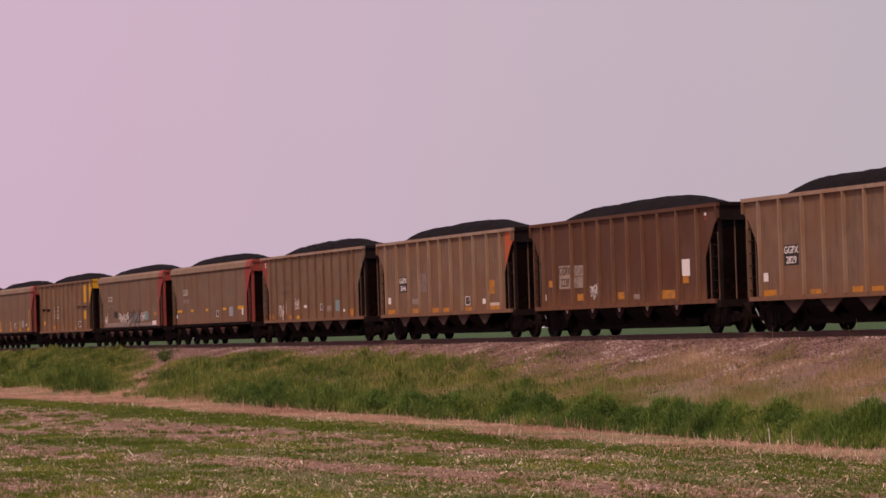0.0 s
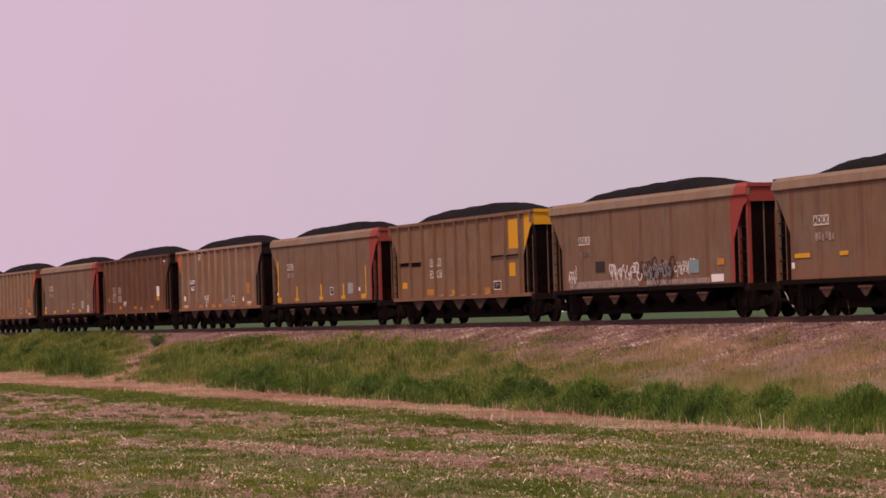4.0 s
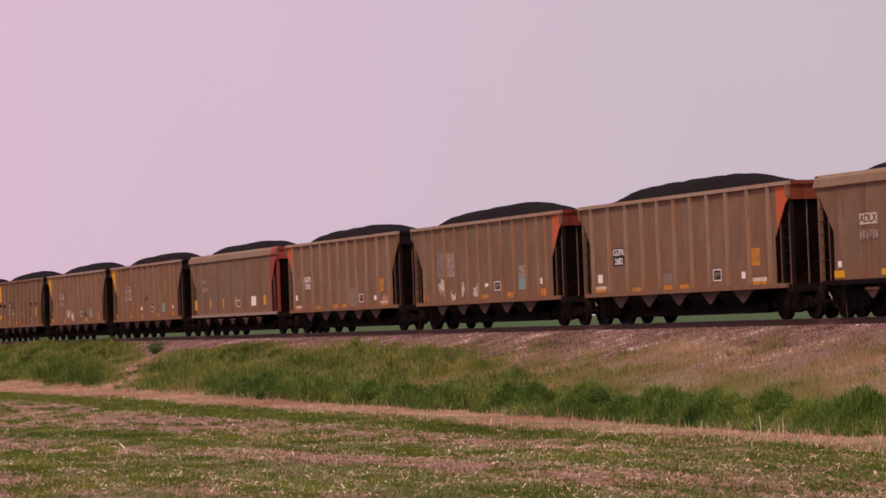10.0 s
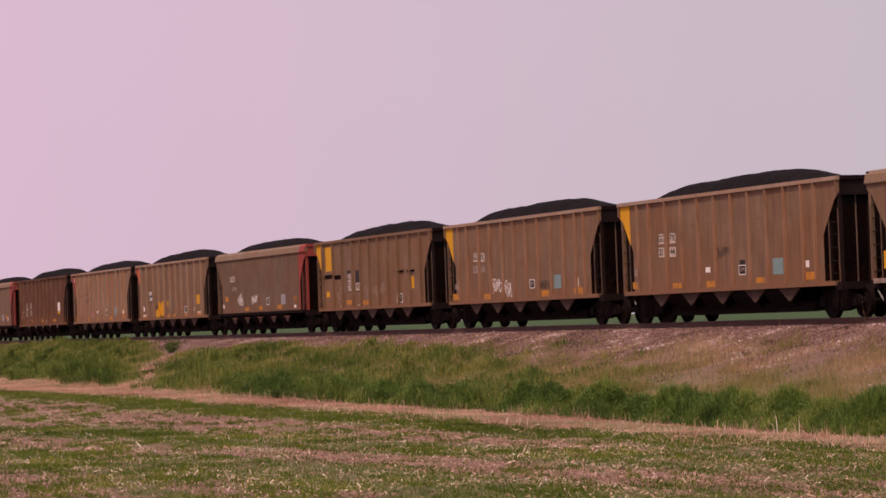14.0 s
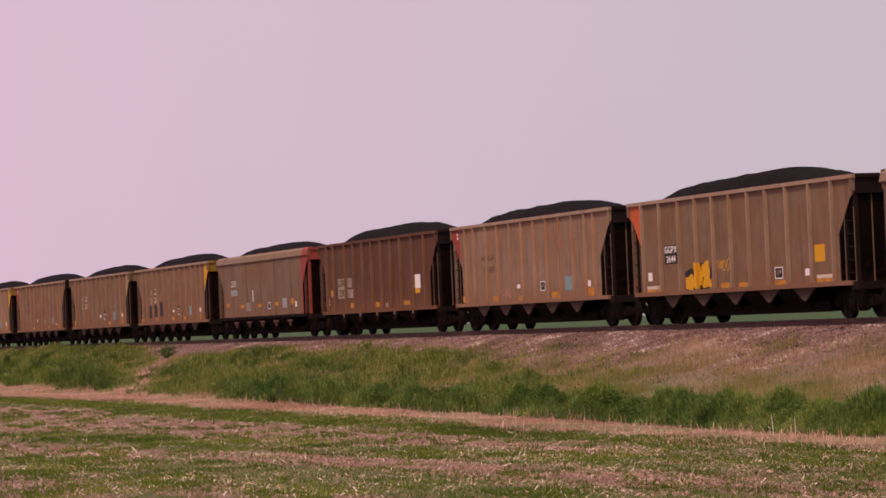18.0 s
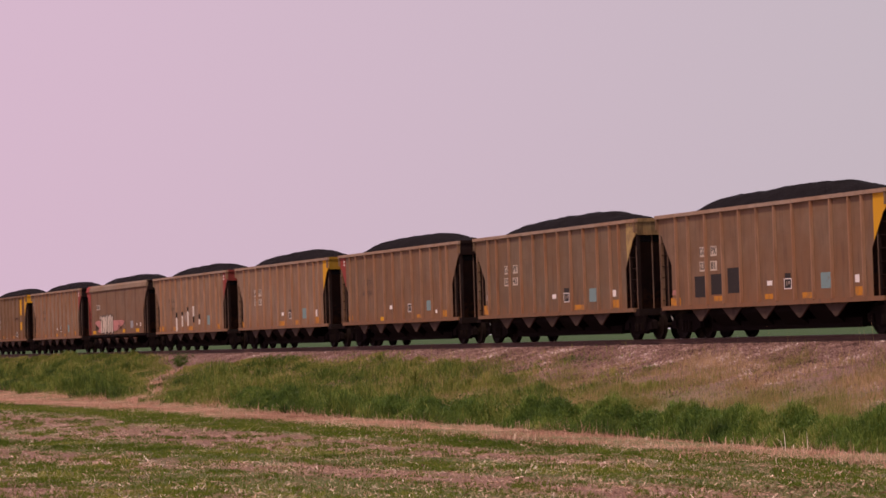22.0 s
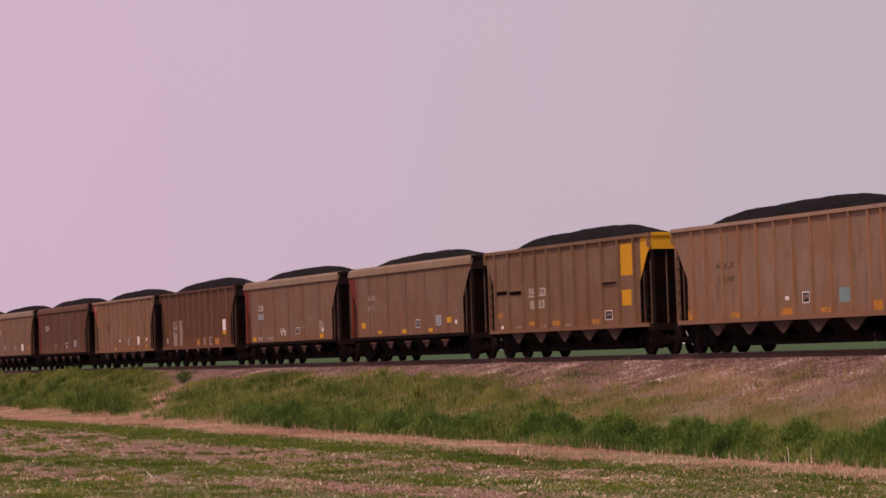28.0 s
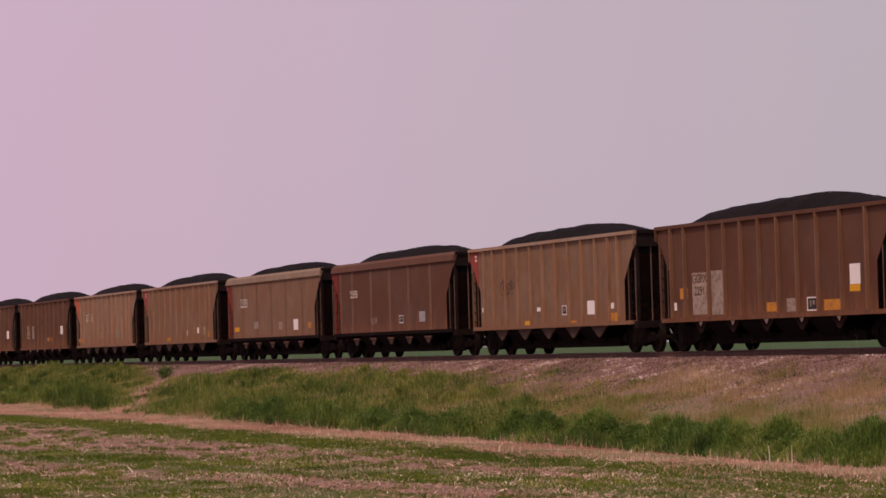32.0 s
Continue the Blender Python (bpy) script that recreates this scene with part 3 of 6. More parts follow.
def build_verge():
    # bank grass: the far stretch is green up to the ballast, the near one only at its foot
    cx, cy, cr, ch = tussocks(1250, -215, -42, -14.4, -2.2, 71)
    n = 470000
    pick = rng.integers(0, len(cx), n)
    g = np.abs(rng.normal(0, 0.75, n))
    ang = rng.uniform(0, 6.283, n)
    x, y = cx[pick] + np.cos(ang) * g * cr[pick] * 1.5, cy[pick] + np.sin(ang) * g * cr[pick]
    dome = np.exp(-0.55 * g ** 2) * ch[pick]
    thin = rng.random(n) < 0.22                                              # undergrowth between the tufts
    x, y = np.where(thin, rng.uniform(-215, -42, n), x), np.where(thin, rng.uniform(-14, -2.2, n), y)
    dome = np.where(thin, 0.5, dome)
    top = np.interp(x, (-215, -140, -126, -119, -112, -100, -84, -78, -70, -42), (-2.1, -2.2, -4.6, -3.8, -3.4, -3.5, -4.6, -5.4, -6.6, -11.0)) + rng.normal(0, 0.9, n) * np.interp(x, (-100, -85), (0.2, 1.0))
    foot = ditch_edge(x) + 1.3 * (wave(x, y, 1.3, 0.2, 3) - 0.5)
    gully = gully_of(x, y)                                                   # a bare gully in the bank
    keep = (y > foot) & (y < top + 1.6 * (wave(x, y, 0.9, 0.9, 5) - 0.5)) & (gully > 1.1 * wave(x, y, 0.7, 1.4, 84)) & ((x < -84) | (wave(x, y, 0.55, 0.25, 77) > np.interp(x, (-70, -56), (0.0, 0.42))))
    x, y, foot, dome, gully = x[keep], y[keep], foot[keep], dome[keep], gully[keep]
    low = np.clip((y - foot) / np.interp(x, (-110, -84, -70, -50), (8.0, 6.8, 5.6, 3.4)), 0, 1)
    h = (0.80 - 0.50 * low) * dome * (0.45 + 0.9 * wave(x, y, 0.5, 0.6, 21)) * np.clip(gully / 9.0, 0.28, 1) * np.where(x > -88, 0.50 + 0.6 * wave(x, y, 0.5, 0.08, 91), 1.0) + 0.06
    lush = rng.random(len(x)) > low * np.interp(x, (-110, -75), (0.75, 1.1)) * (0.10 + 1.35 * wave(x, y, 0.5, 0.7, 23))
    wd = np.interp(x, (-200, -100, -50), (0.034, 0.022, 0.015))
    rise = h * 0.62 * rng.random(len(x)) ** 0.7
    tip = np.maximum(0.10, h * rng.uniform(0.35, 0.62, len(x)))
    blades("lush_grass", x[lush], y[lush], tip[lush], wd[lush], MATS["lush"], "tall lush green grass at the foot of the embankment", "grass", 0.9, 0.04, False, rise[lush])
    blades("bank_grass", x[~lush], y[~lush], tip[~lush], wd[~lush], MATS["grass"], "yellow-green grass on the railway embankment", "grass", 0.9, 0.04, False, rise[~lush])
    # short grass that closes the gaps of the far bank
    x, y = scatter(95000, -215, -80, -10.9, -2.4)
    top = np.interp(x, (-215, -140, -126, -119, -112, -100, -84, -80), (-2.3, -2.4, -4.6, -3.9, -3.5, -3.6, -4.6, -6.0)) + 0.8 * (wave(x, y, 0.9, 0.9, 6) - 0.5)
    keep = (y < top) & (y > ditch_edge(x)) & (gully_of(x, y) > 0.1 + 1.1 * wave(x, y, 0.9, 1.6, 83))
    x, y = x[keep], y[keep]
    blades("short_grass", x, y, rng.uniform(0.10, 0.34, len(x)) * (0.5 + 0.9 * wave(x, y, 0.8, 0.8, 22)), np.interp(x, (-200, -80), (0.046, 0.025)), MATS["grass"], "short yellow-green grass high on the embankment", "grass", 0.9, 0.04, True)
    # dry seed heads over the upper bank, thin over the gravel of the near stretch
    x, y = scatter(560000, -128, -42, -11.6, -2.7)
    d = np.interp(y, (-11.6, -8.5, -5.8, -4.0, -2.9), (0.9, 0.95, 0.80, 0.50, 0.05)) * (0.10 + 1.0 * wave(x, y, 0.7, 1.0, 31) ** 1.2) * np.interp(x, (-128, -100, -72, -60), (0.10, 0.16, 0.55, 1.0))
    keep = (rng.random(len(x)) < d) & (gully_of(x, y) > 1.2)
    x, y = x[keep], y[keep]
    hh = rng.gamma(3.0, 0.065, len(x)) * (0.30 + 1.1 * wave(x, y, 0.9, 0.9, 33)) + 0.03
    blades("dry_grass", x, y, hh, np.interp(x, (-128, -42), (0.020, 0.012)), MATS["sparse"], "thin dry grass over gravel on the embankment", "grass", 0.8, 0.04, True)
    # rounded bushes of leafy growth in the ditch
    n = 230000
    x = rng.uniform(-94, -41, n)
    crown = mound(x)
    depth = rng.normal(0, 1, n)
    y = ditch_edge(x) + 0.75 + 0.42 * depth
    crown = crown * np.exp(-0.45 * depth ** 2) * (0.72 + 0.5 * wave(x, y, 2.2, 1.2, 92))
    keep = crown > 0.10
    x, y, crown = x[keep], y[keep], crown[keep]
    rise = crown * rng.random(len(x)) ** 0.55 * 0.80
    blades("ditch_bushes", x, y, rng.uniform(0.14, 0.30, len(x)) * (0.6 + 0.5 * crown), np.interp(x, (-94, -42), (0.026, 0.017)), MATS["ditch"], "rounded dark green bushes of leafy ditch growth", "bush", 0.95, 0.04, False, rise)


def build_strip():
    # pale mown straw between the ditch and the field
    x, y = scatter(430000, -160, -33, -18.0, -9.4)
    lo, hi = field_edge(x) - 1.0 * wave(x, y, 1.2, 0.4, 41), ditch_edge(x) + 0.9 * wave(x, y, 1.5, 0.3, 43)
    keep = (y > lo) & (y < hi) & (rng.random(len(x)) < 0.35 + 0.8 * wave(x, y, 1.0, 2.0, 44))
    x, y = x[keep], y[keep]
    edge = np.clip((y - ditch_edge(x) + 1.0) / 1.0, 0, 1)
    tall = 1 + 2.6 * edge * (rng.random(len(x)) < 0.06)
    blades("straw_strip", x, y, rng.uniform(0.025, 0.12, len(x)) * tall, np.interp(x, (-140, -50), (0.034, 0.016)), MATS["straw"], "strip of pale dry straw beside the field", "straw", 1.3, 0.02, True)
    # the gully in the bank is filled with dead grass too
    gy = rng.uniform(-11.6, -5.0, 3200)
    gx = -131.0 - 3.0 * (gy + 3.3) - 1.1 * np.sin(1.5 * gy) + rng.normal(0, 1.0, 3200)
    keep = rng.random(3200) < 0.05 + 0.9 * wave(gx, gy, 0.5, 1.3, 81)
    gx, gy = gx[keep], gy[keep]
    blades("gully_straw", gx, gy, rng.uniform(0.06, 0.32, len(gx)), np.full(len(gx), 0.024), MATS["straw"], "dead straw-coloured grass in a gully of the bank", "straw", 0.9)
    # taller dead grass leaning at the foot of the bushes
    cx, ch = rng.uniform(-96, -41, 40), rng.uniform(0.4, 1.0, 40)
    pick = rng.integers(0, 40, 1100)
    x = cx[pick] + rng.normal(0, 0.25, 1100)
    y = ditch_edge(x) + rng.normal(-0.1, 0.25, 1100)
    blades("dead_tufts", x, y, rng.uniform(0.10, 0.50, 1100) * ch[pick], np.full(1100, 0.010), MATS["straw"], "tufts of tall dead grass at the foot of the bushes", "grass", 0.9)
    n = 620
    x = rng.uniform(-110, -34, n)
    y = np.where(rng.random(n) < 0.6, field_edge(x) + rng.normal(0.1, 0.35, n), ditch_edge(x) + rng.normal(-0.2, 0.4, n))
    blades("dead_stalks", x, y, rng.gamma(1.8, 0.055, n) + 0.06, np.full(n, 0.015), MATS["stalk"], "bleached dead stalks sticking out of the straw", "stalks", 0.7)


def fan(n, y0, y1):
    """Points over the field, denser towards its near end."""
    return -26.0 * (122.0 / 26.0) ** rng.random(n), rng.uniform(y0, y1, n)


def greenness(x, y):
    """How thickly the young crop stands: along the straw, in two slanting strips, and in blots."""
    tilt = y - 0.173 * x + 1.1 * (wave(x, y, 0.25, 0.5, 50) - 0.5)
    d = field_edge(x) - y + 0.9 * (wave(x, y, 0.35, 0.6, 52) - 0.5)
    wide = np.interp(x, (-75, -58, -40), (1.45, 1.2, 0.6))
    verge = np.exp(-((d - wide) / wide) ** 4)
    strips = 0.95 * np.exp(-((tilt + 13.6) / 1.25) ** 2) + 0.75 * np.exp(-((tilt + 18.7) / 1.7) ** 2) + 0.60 * np.clip((-19.5 - tilt) / 1.5, 0, 1)
    rows = 1 - np.interp(x, (-55, -38), (0.0, 0.38)) * (0.5 + 0.5 * np.sin(2 * np.pi * (0.231 * x + 0.973 * y) / 0.48))       # drilled rows show close by
    along, across = 0.973 * x - 0.231 * y, 0.231 * x + 0.973 * y
    blots = 0.35 * wave(along, across, 0.35, 1.1, 53) + 0.65 * wave(along, across, 0.95, 5.2, 54)
    return np.clip(verge * (0.55 + 0.5 * blots) + strips * (0.2 + 0.85 * blots) + np.clip(2.0 * blots - 1.02, 0.0, 0.6), 0, 1) * (d > -0.4) * rows


def build_field():
    # young crop: small plants of six leaves each
    x, y = fan(300000, -33, -12.5)
    keep = rng.random(len(x)) < greenness(x, y) * np.interp(x, (-60, -35), (0.92, 0.55))
    x, y = x[keep], y[keep]
    m = len(x)
    size = np.repeat(rng.uniform(0.7, 1.35, m) * np.interp(x, (-110, -35), (1.25, 0.95)), 5)
    x, y = np.repeat(x, 5) + rng.normal(0, 0.035, 5 * m), np.repeat(y, 5) + rng.normal(0, 0.035, 5 * m)
    blades("young_crop", x, y, rng.uniform(0.030, 0.075, 5 * m) * size, 0.020 * size, MATS["seedling"], "young green crop plants on a brown field", "crop", 0.9, 0.006, True)
    # chopped residue, bleached bits and short stubble between
    x, y = fan(560000, -33, -12.5)
    keep = (y < field_edge(x) + 0.4) & (rng.random(len(x)) < (0.22 + 0.95 * wave(x, y, 0.9, 1.4, 57) * wave(x, y, 1.2, 6.0, 58)) * np.interp(x, (-60, -35), (1.05, 2.0)) * np.interp(y - 0.173 * x, (-21.5, -16.5), (0.35, 1.0)) * (1 - 0.7 * greenness(x, y)))
    x, y = x[keep], y[keep]
    flakes("crop_residue", x, y, (rng.gamma(1.6, 0.0080, len(x)) + 0.008) * np.interp(x, (-110, -35), (1.2, 1.05)), MATS["residue"], "pale chopped crop residue on brown soil", "residue", 0.6)
    x, y = fan(150000, -33, -12.5)
    keep = (y < field_edge(x) + 0.2) & (rng.random(len(x)) < wave(x, y, 0.8, 4.0, 59) ** 1.2 * (1 - 0.75 * greenness(x, y)))
    x, y = x[keep], y[keep]
    flakes("bleached_stalk_bits", x, y, rng.gamma(1.3, 0.0130, len(x)) + 0.010, MATS["stalk"], "bleached bits of last year's stalks on the field", "residue", 0.9, 0.17)
    x, y = fan(260, -31, -15.5)
    blades("field_stubble", x, y, rng.gamma(2.0, 0.035, len(x)) + 0.04, np.full(len(x), 0.013), MATS["stalk"], "single bleached stalks standing in the field", "stalks", 0.9, 0.01)


def build_ballast():
    x, y = scatter(22000, -150, -48, -4.0, -1.4)
    stones("ballast", x, y, rng.uniform(0.018, 0.042, len(x)), MATS["stone"], "pinkish-grey crushed stone ballast beside the rails")
    x, y = scatter(42000, -92, -45, -7.0, -1.5)
    keep = rng.random(len(x)) < np.interp(y, (-7.0, -4.5, -3.0), (0.05, 0.5, 1.0))
    x, y = x[keep], y[keep]
    stones("near_ballast", x, y, rng.gamma(4.0, 0.0062, len(x)) + 0.008, MATS["stone"], "coarse pinkish ballast stones of the embankment shoulder")
    x, y = scatter(16000, -96, -46, -9.8, -4.2)
    keep = rng.random(len(x)) < np.interp(y, (-9.8, -4.2), (0.15, 0.9)) * wave(x, y, 0.9, 0.9, 61)
    x, y = x[keep], y[keep]
    stones("scattered_gravel", x, y, rng.uniform(0.018, 0.055, len(x)), MATS["stone"], "loose gravel scattered down the embankment")


def weed(x, y, h, spread, seed, dead=False):
    """A bushy broad-leaved weed: branching stems and pointed leaves."""
    rnd = random.Random(seed)
    z0 = float(np.interp(y, PY, PZ)) - 0.05
    root = tagged(new("roadside_weed"), "small withered brown weed on bare gravel" if dead else "bushy dark green broad-leaved weed on the embankment", "weed", group="weeds")
    root.location = (x, y, z0)
    lf = bmesh.new()
    for _ in range(11):
        a, r = rnd.uniform(0, 6.28), rnd.uniform(0.2, 1.0) * spread
        tip = Vector((math.cos(a) * r, math.sin(a) * r, h * rnd.uniform(0.6, 1.0)))
        part("stem", rod(bmesh.new(), (0, 0, 0), tip, 0.010, 4), MATS["withered" if dead else "lush"], root)
        for i in range(40):
            u = rnd.uniform(0.2, 1.05)
            c = tip * u + Vector((rnd.gauss(0, 0.09), rnd.gauss(0, 0.09), rnd.gauss(0, 0.07)))
            d = Vector((rnd.gauss(0, 1), rnd.gauss(0, 1), rnd.gauss(0.2, 0.5))).normalized()
            w = d.cross(Vector((rnd.gauss(0, 1), rnd.gauss(0, 1), rnd.gauss(0, 1)))).normalized() * 0.019 * min(1.0, h / 0.45)
            ln = rnd.uniform(0.05, 0.10) * min(1.0, h / 0.45)
            q = [lf.verts.new(p) for p in (c, c + d * ln * 0.5 + w, c + d * ln, c + d * ln * 0.5 - w)]
            lf.faces.new(q)
    part("foliage", lf, MATS["withered" if dead else "weed"], root)


build_verge()
build_strip()
build_field()
build_ballast()
for i, (wx, wy, wh, ws) in enumerate(((-127.5, -4.2, 0.75, 0.75), (-126.2, -4.6, 0.6, 0.6), (-110.5, -4.6, 0.55, 0.6), (-67.0, -11.3, 0.85, 0.6), (-65.6, -11.2, 0.7, 0.6),
                                      (-62.0, -11.3, 0.75, 0.7), (-61.0, -11.4, 0.65, 0.6), (-55.6, -11.7, 0.75, 0.7), (-64.0, -5.3, 0.15, 0.16), (-51.0, -11.9, 0.7, 0.7),
                                      (-69.4, -11.1, 0.7, 0.65), (-58.4, -11.6, 0.8, 0.7), (-53.2, -11.8, 0.62, 0.6), (-49.0, -12.0, 0.75, 0.7), (-47.2, -12.0, 0.6, 0.6), (-45.4, -12.1, 0.7, 0.65),
                                      (-73.5, -11.0, 0.66, 0.6), (-78.0, -10.9, 0.6, 0.6), (-84.0, -10.8, 0.62, 0.7), (-92.0, -10.5, 0.6, 0.7), (-101.0, -10.2, 0.6, 0.7))):
    weed(wx, wy if wy > -10 else float(ditch_edge(wx)) + 0.55, wh, ws, 100 + i, wh < 0.2)


# ---- track ----
RAIL_X0, RAIL_X1 = -420.0, 60.0


def build_track():
    track = tagged(new("railway_track"), "single railway track of rusty rails on wooden ties", "track", kind="structure")
    foot = [(-0.075, -0.19), (0.075, -0.19), (0.075, -0.175), (0.012, -0.155), (0.012, -0.05), (0.036, -0.038), (0.036, -0.006), (-0.036, -0.006),
            (-0.036, -0.038), (-0.012, -0.05), (-0.012, -0.155), (-0.075, -0.175)]
    for y in (-0.755, 0.755):
        rail = part("rail", prism(bmesh.new(), [(a + y, b + 0.006) for a, b in foot], "x", RAIL_X0, RAIL_X1), MATS["rail"], track, "rusty steel rail")
        part("rail_head", boxed(RAIL_X0, RAIL_X1, y - 0.030, y + 0.030, 0.0005, 0.004), MATS["railhead"], rail, "polished running surface")
    me = None
    n = 0
    while n < 290:
        x = -205 + 0.53 * n
        if me is None:
            t = part("tie", boxed(-0.115, 0.115, -1.30, 1.30, -0.36, -0.172), MATS["tie"], track)
            me = t.data
        else:
            t = new("tie", me)
            t.parent = track
        t.location = (x, random.uniform(-0.04, 0.04), random.uniform(-0.012, 0.0))
        t.rotation_euler = (0, 0, random.uniform(-0.02, 0.02))
        n += 1


build_track()

# ---- coal hopper cars ----
PITCH, HALF, TOP, SILL = 16.18, 7.34, 3.95, 1.02
FIRST = -69.64 + 7.23               # centre of car 0 at two seconds
TRUCK, AXLE, RADIUS = 6.30, 0.89, 0.457
SHARED = {}


def share(key, make):
    if key not in SHARED:
        SHARED[key] = make()
    return SHARED[key]


def mesh_of(name, bm):
    me = bpy.data.meshes.new(name)
    bm.to_mesh(me)
    bm.free()
    return me


def placed(name, me, mat, parent, loc=(0, 0, 0), turn=0.0, label=""):
    """A part on a shared mesh; its material sits on the object."""
    ob = new(name, me)
    if not me.materials:
        me.materials.append(None)
    ob.material_slots[0].link = "OBJECT"
    ob.material_slots[0].material = mat
    ob.parent, ob.location, ob.rotation_euler = parent, loc, (0, 0, turn)
    if label:
        tagged(ob, label)
    return ob


NOTCH, Z_CUT0, Z_CUT1 = 6.35, 3.30, 2.34      # where the side sheet is cut back at the ends


def side_sheet(y):
    o = [(-NOTCH, SILL), (NOTCH, SILL), (NOTCH, Z_CUT1), (7.05, Z_CUT0), (HALF - 0.02, Z_CUT0 + 0.18), (HALF - 0.02, TOP - 0.1), (-HALF + 0.02, TOP - 0.1),
         (-HALF + 0.02, Z_CUT0 + 0.18), (-7.05, Z_CUT0), (-NOTCH, Z_CUT1)]
    return mesh_of("side_sheet", prism(bmesh.new(), o, "y", y, y + 0.02))


def wheel_mesh():
    bm = bmesh.new()
    for s in (-1, 1):
        prof = [(0.10, 0.69), (0.14, 0.70), (0.30, 0.722), (0.385, 0.715), (0.40, 0.69), (0.485, 0.69), (0.480, 0.718), (0.459, 0.730), (0.455, 0.820),
                (0.40, 0.822), (0.38, 0.790), (0.30, 0.770), (0.14, 0.800), (0.11, 0.83)]
        lathe(bm, [(r, s * y) for r, y in prof], 28)
    rod(bm, (0, -1.0, 0), (0, 1.0, 0), 0.085, 12)
    return mesh_of("wheelset", bm)


def side_frame_mesh(s):
    o = [(-1.15, 0.36), (-1.10, 0.60), (-0.55, 0.80), (0.55, 0.80), (1.10, 0.60), (1.15, 0.36), (0.78, 0.34), (0.42, 0.20), (-0.42, 0.20), (-0.78, 0.34)]
    bm = prism(bmesh.new(), o, "y", s * 0.93, s * 1.06)
    for x in (-AXLE, AXLE):
        box(bm, x - 0.16, x + 0.16, s * 0.90 if s > 0 else -1.12, s * 0.90 + 0.22 if s > 0 else -0.90, 0.34, 0.58)
    return mesh_of("side_frame", bm)


def spring_mesh(s):
    bm = bmesh.new()
    for x in (-0.22, 0.0, 0.22):
        rod(bm, (x, s * 1.07, 0.26), (x, s * 1.07, 0.56), 0.075, 8)
    return mesh_of("spring_nest", bm)


def chute_mesh(w):
    """One bottom-dump bay: a wedge that narrows downwards, open frame, door sheet."""
    bm = bmesh.new()
    rows = [(w / 2, 1.44, SILL + 0.02), (w * 0.30, 1.40, 0.74), (w * 0.36, 0.85, 0.225)]
    rings = [[bm.verts.new((x, y, z)) for x, y in ((-a, -b), (a, -b), (a, b), (-a, b))] for a, b, z in rows]
    for p, q in zip(rings, rings[1:]):
        for i in range(4):
            j = (i + 1) % 4
            bm.faces.new((p[i], p[j], q[j], q[i]))
    bm.faces.new(rings[0])
    bm.faces.new(rings[-1][::-1])
    bmesh.ops.recalc_face_normals(bm, faces=bm.faces[:])
    return mesh_of("hopper_bay", bm)


def gusset_mesh(half, top, tip):
    """Triangular stiffener between two bays, hanging under the side sill."""
    return mesh_of("sill_gusset", prism(bmesh.new(), [(-half, top), (half, top), (0.05, tip), (-0.05, tip)], "y", -1.47, -1.42))


def lip_mesh(half, top):
    return mesh_of("gusset_lip", boxed(-half, half, -1.49, -1.468, top - 0.05, top))


def build_truck(car, x):
    t = new("truck")
    t.parent, t.location = car, (x, 0, 0)
    for s in (-1, 1):
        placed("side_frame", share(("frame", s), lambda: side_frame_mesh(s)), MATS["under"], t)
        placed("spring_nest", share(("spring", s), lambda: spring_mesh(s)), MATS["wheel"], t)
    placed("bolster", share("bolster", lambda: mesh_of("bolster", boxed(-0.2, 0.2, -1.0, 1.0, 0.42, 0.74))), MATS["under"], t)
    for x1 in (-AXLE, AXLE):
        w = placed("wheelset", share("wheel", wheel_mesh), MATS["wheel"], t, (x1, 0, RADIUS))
        WHEELS.append((w, x1))
    return t


def heap_mesh(seed, tall=1.0):
    """A long coal heap, steeper at its leading end, spilling to the side walls."""
    rnd = random.Random(seed)
    shift, crest = rnd.uniform(-0.22, 0.22), rnd.uniform(0.92, 1.06) * tall
    hx = (-6.5, -6.1, -5.4, -4.4, -1.0, 1.2, 2.5, 3.6, 4.4, 5.3)
    hz = (0.0, 0.21, 0.38, 0.47, 0.54, 0.55, 0.48, 0.31, 0.14, 0.0)
    bm = bmesh.new()
    nx, ny = 96, 18
    grid = []
    for i in range(nx + 1):
        x = -HALF + 0.12 + (2 * HALF - 0.24) * i / nx
        h = float(np.interp(x + shift, hx, hz)) * crest
        row = []
        for j in range(ny + 1):
            y = -1.42 + 2.84 * j / ny
            c = 1 - abs(y / 1.42) ** 2.4
            z = TOP - 0.30 + (h + 0.30) * c if h > 0 else TOP - 0.40
            z += 0.05 * noise.noise((x * 1.3 + seed * 7.1, y * 1.6, 0.3)) + 0.030 * noise.noise((x * 5 + seed, y * 5, 2.3))
            row.append(bm.verts.new((x, y, z)))
        grid.append(row)
    for i in range(nx):
        for j in range(ny):
            bm.faces.new((grid[i][j], grid[i + 1][j], grid[i + 1][j + 1], grid[i][j + 1]))
    # a floor closes the heap
    rim = [grid[i][0] for i in range(nx + 1)] + [grid[nx][j] for j in range(1, ny + 1)] + [grid[i][ny] for i in range(nx - 1, -1, -1)] + [grid[0][j] for j in range(ny - 1, 0, -1)]
    low = [bm.verts.new((v.co.x, v.co.y, TOP - 0.75)) for v in rim]
    for i in range(len(rim)):
        j = (i + 1) % len(rim)
        bm.faces.new((rim[j], rim[i], low[i], low[j]))
    bm.faces.new(low)
    for f in bm.faces:
        f.smooth = True
    return mesh_of("coal_load", bm)


WHEELS, CARS = [], []
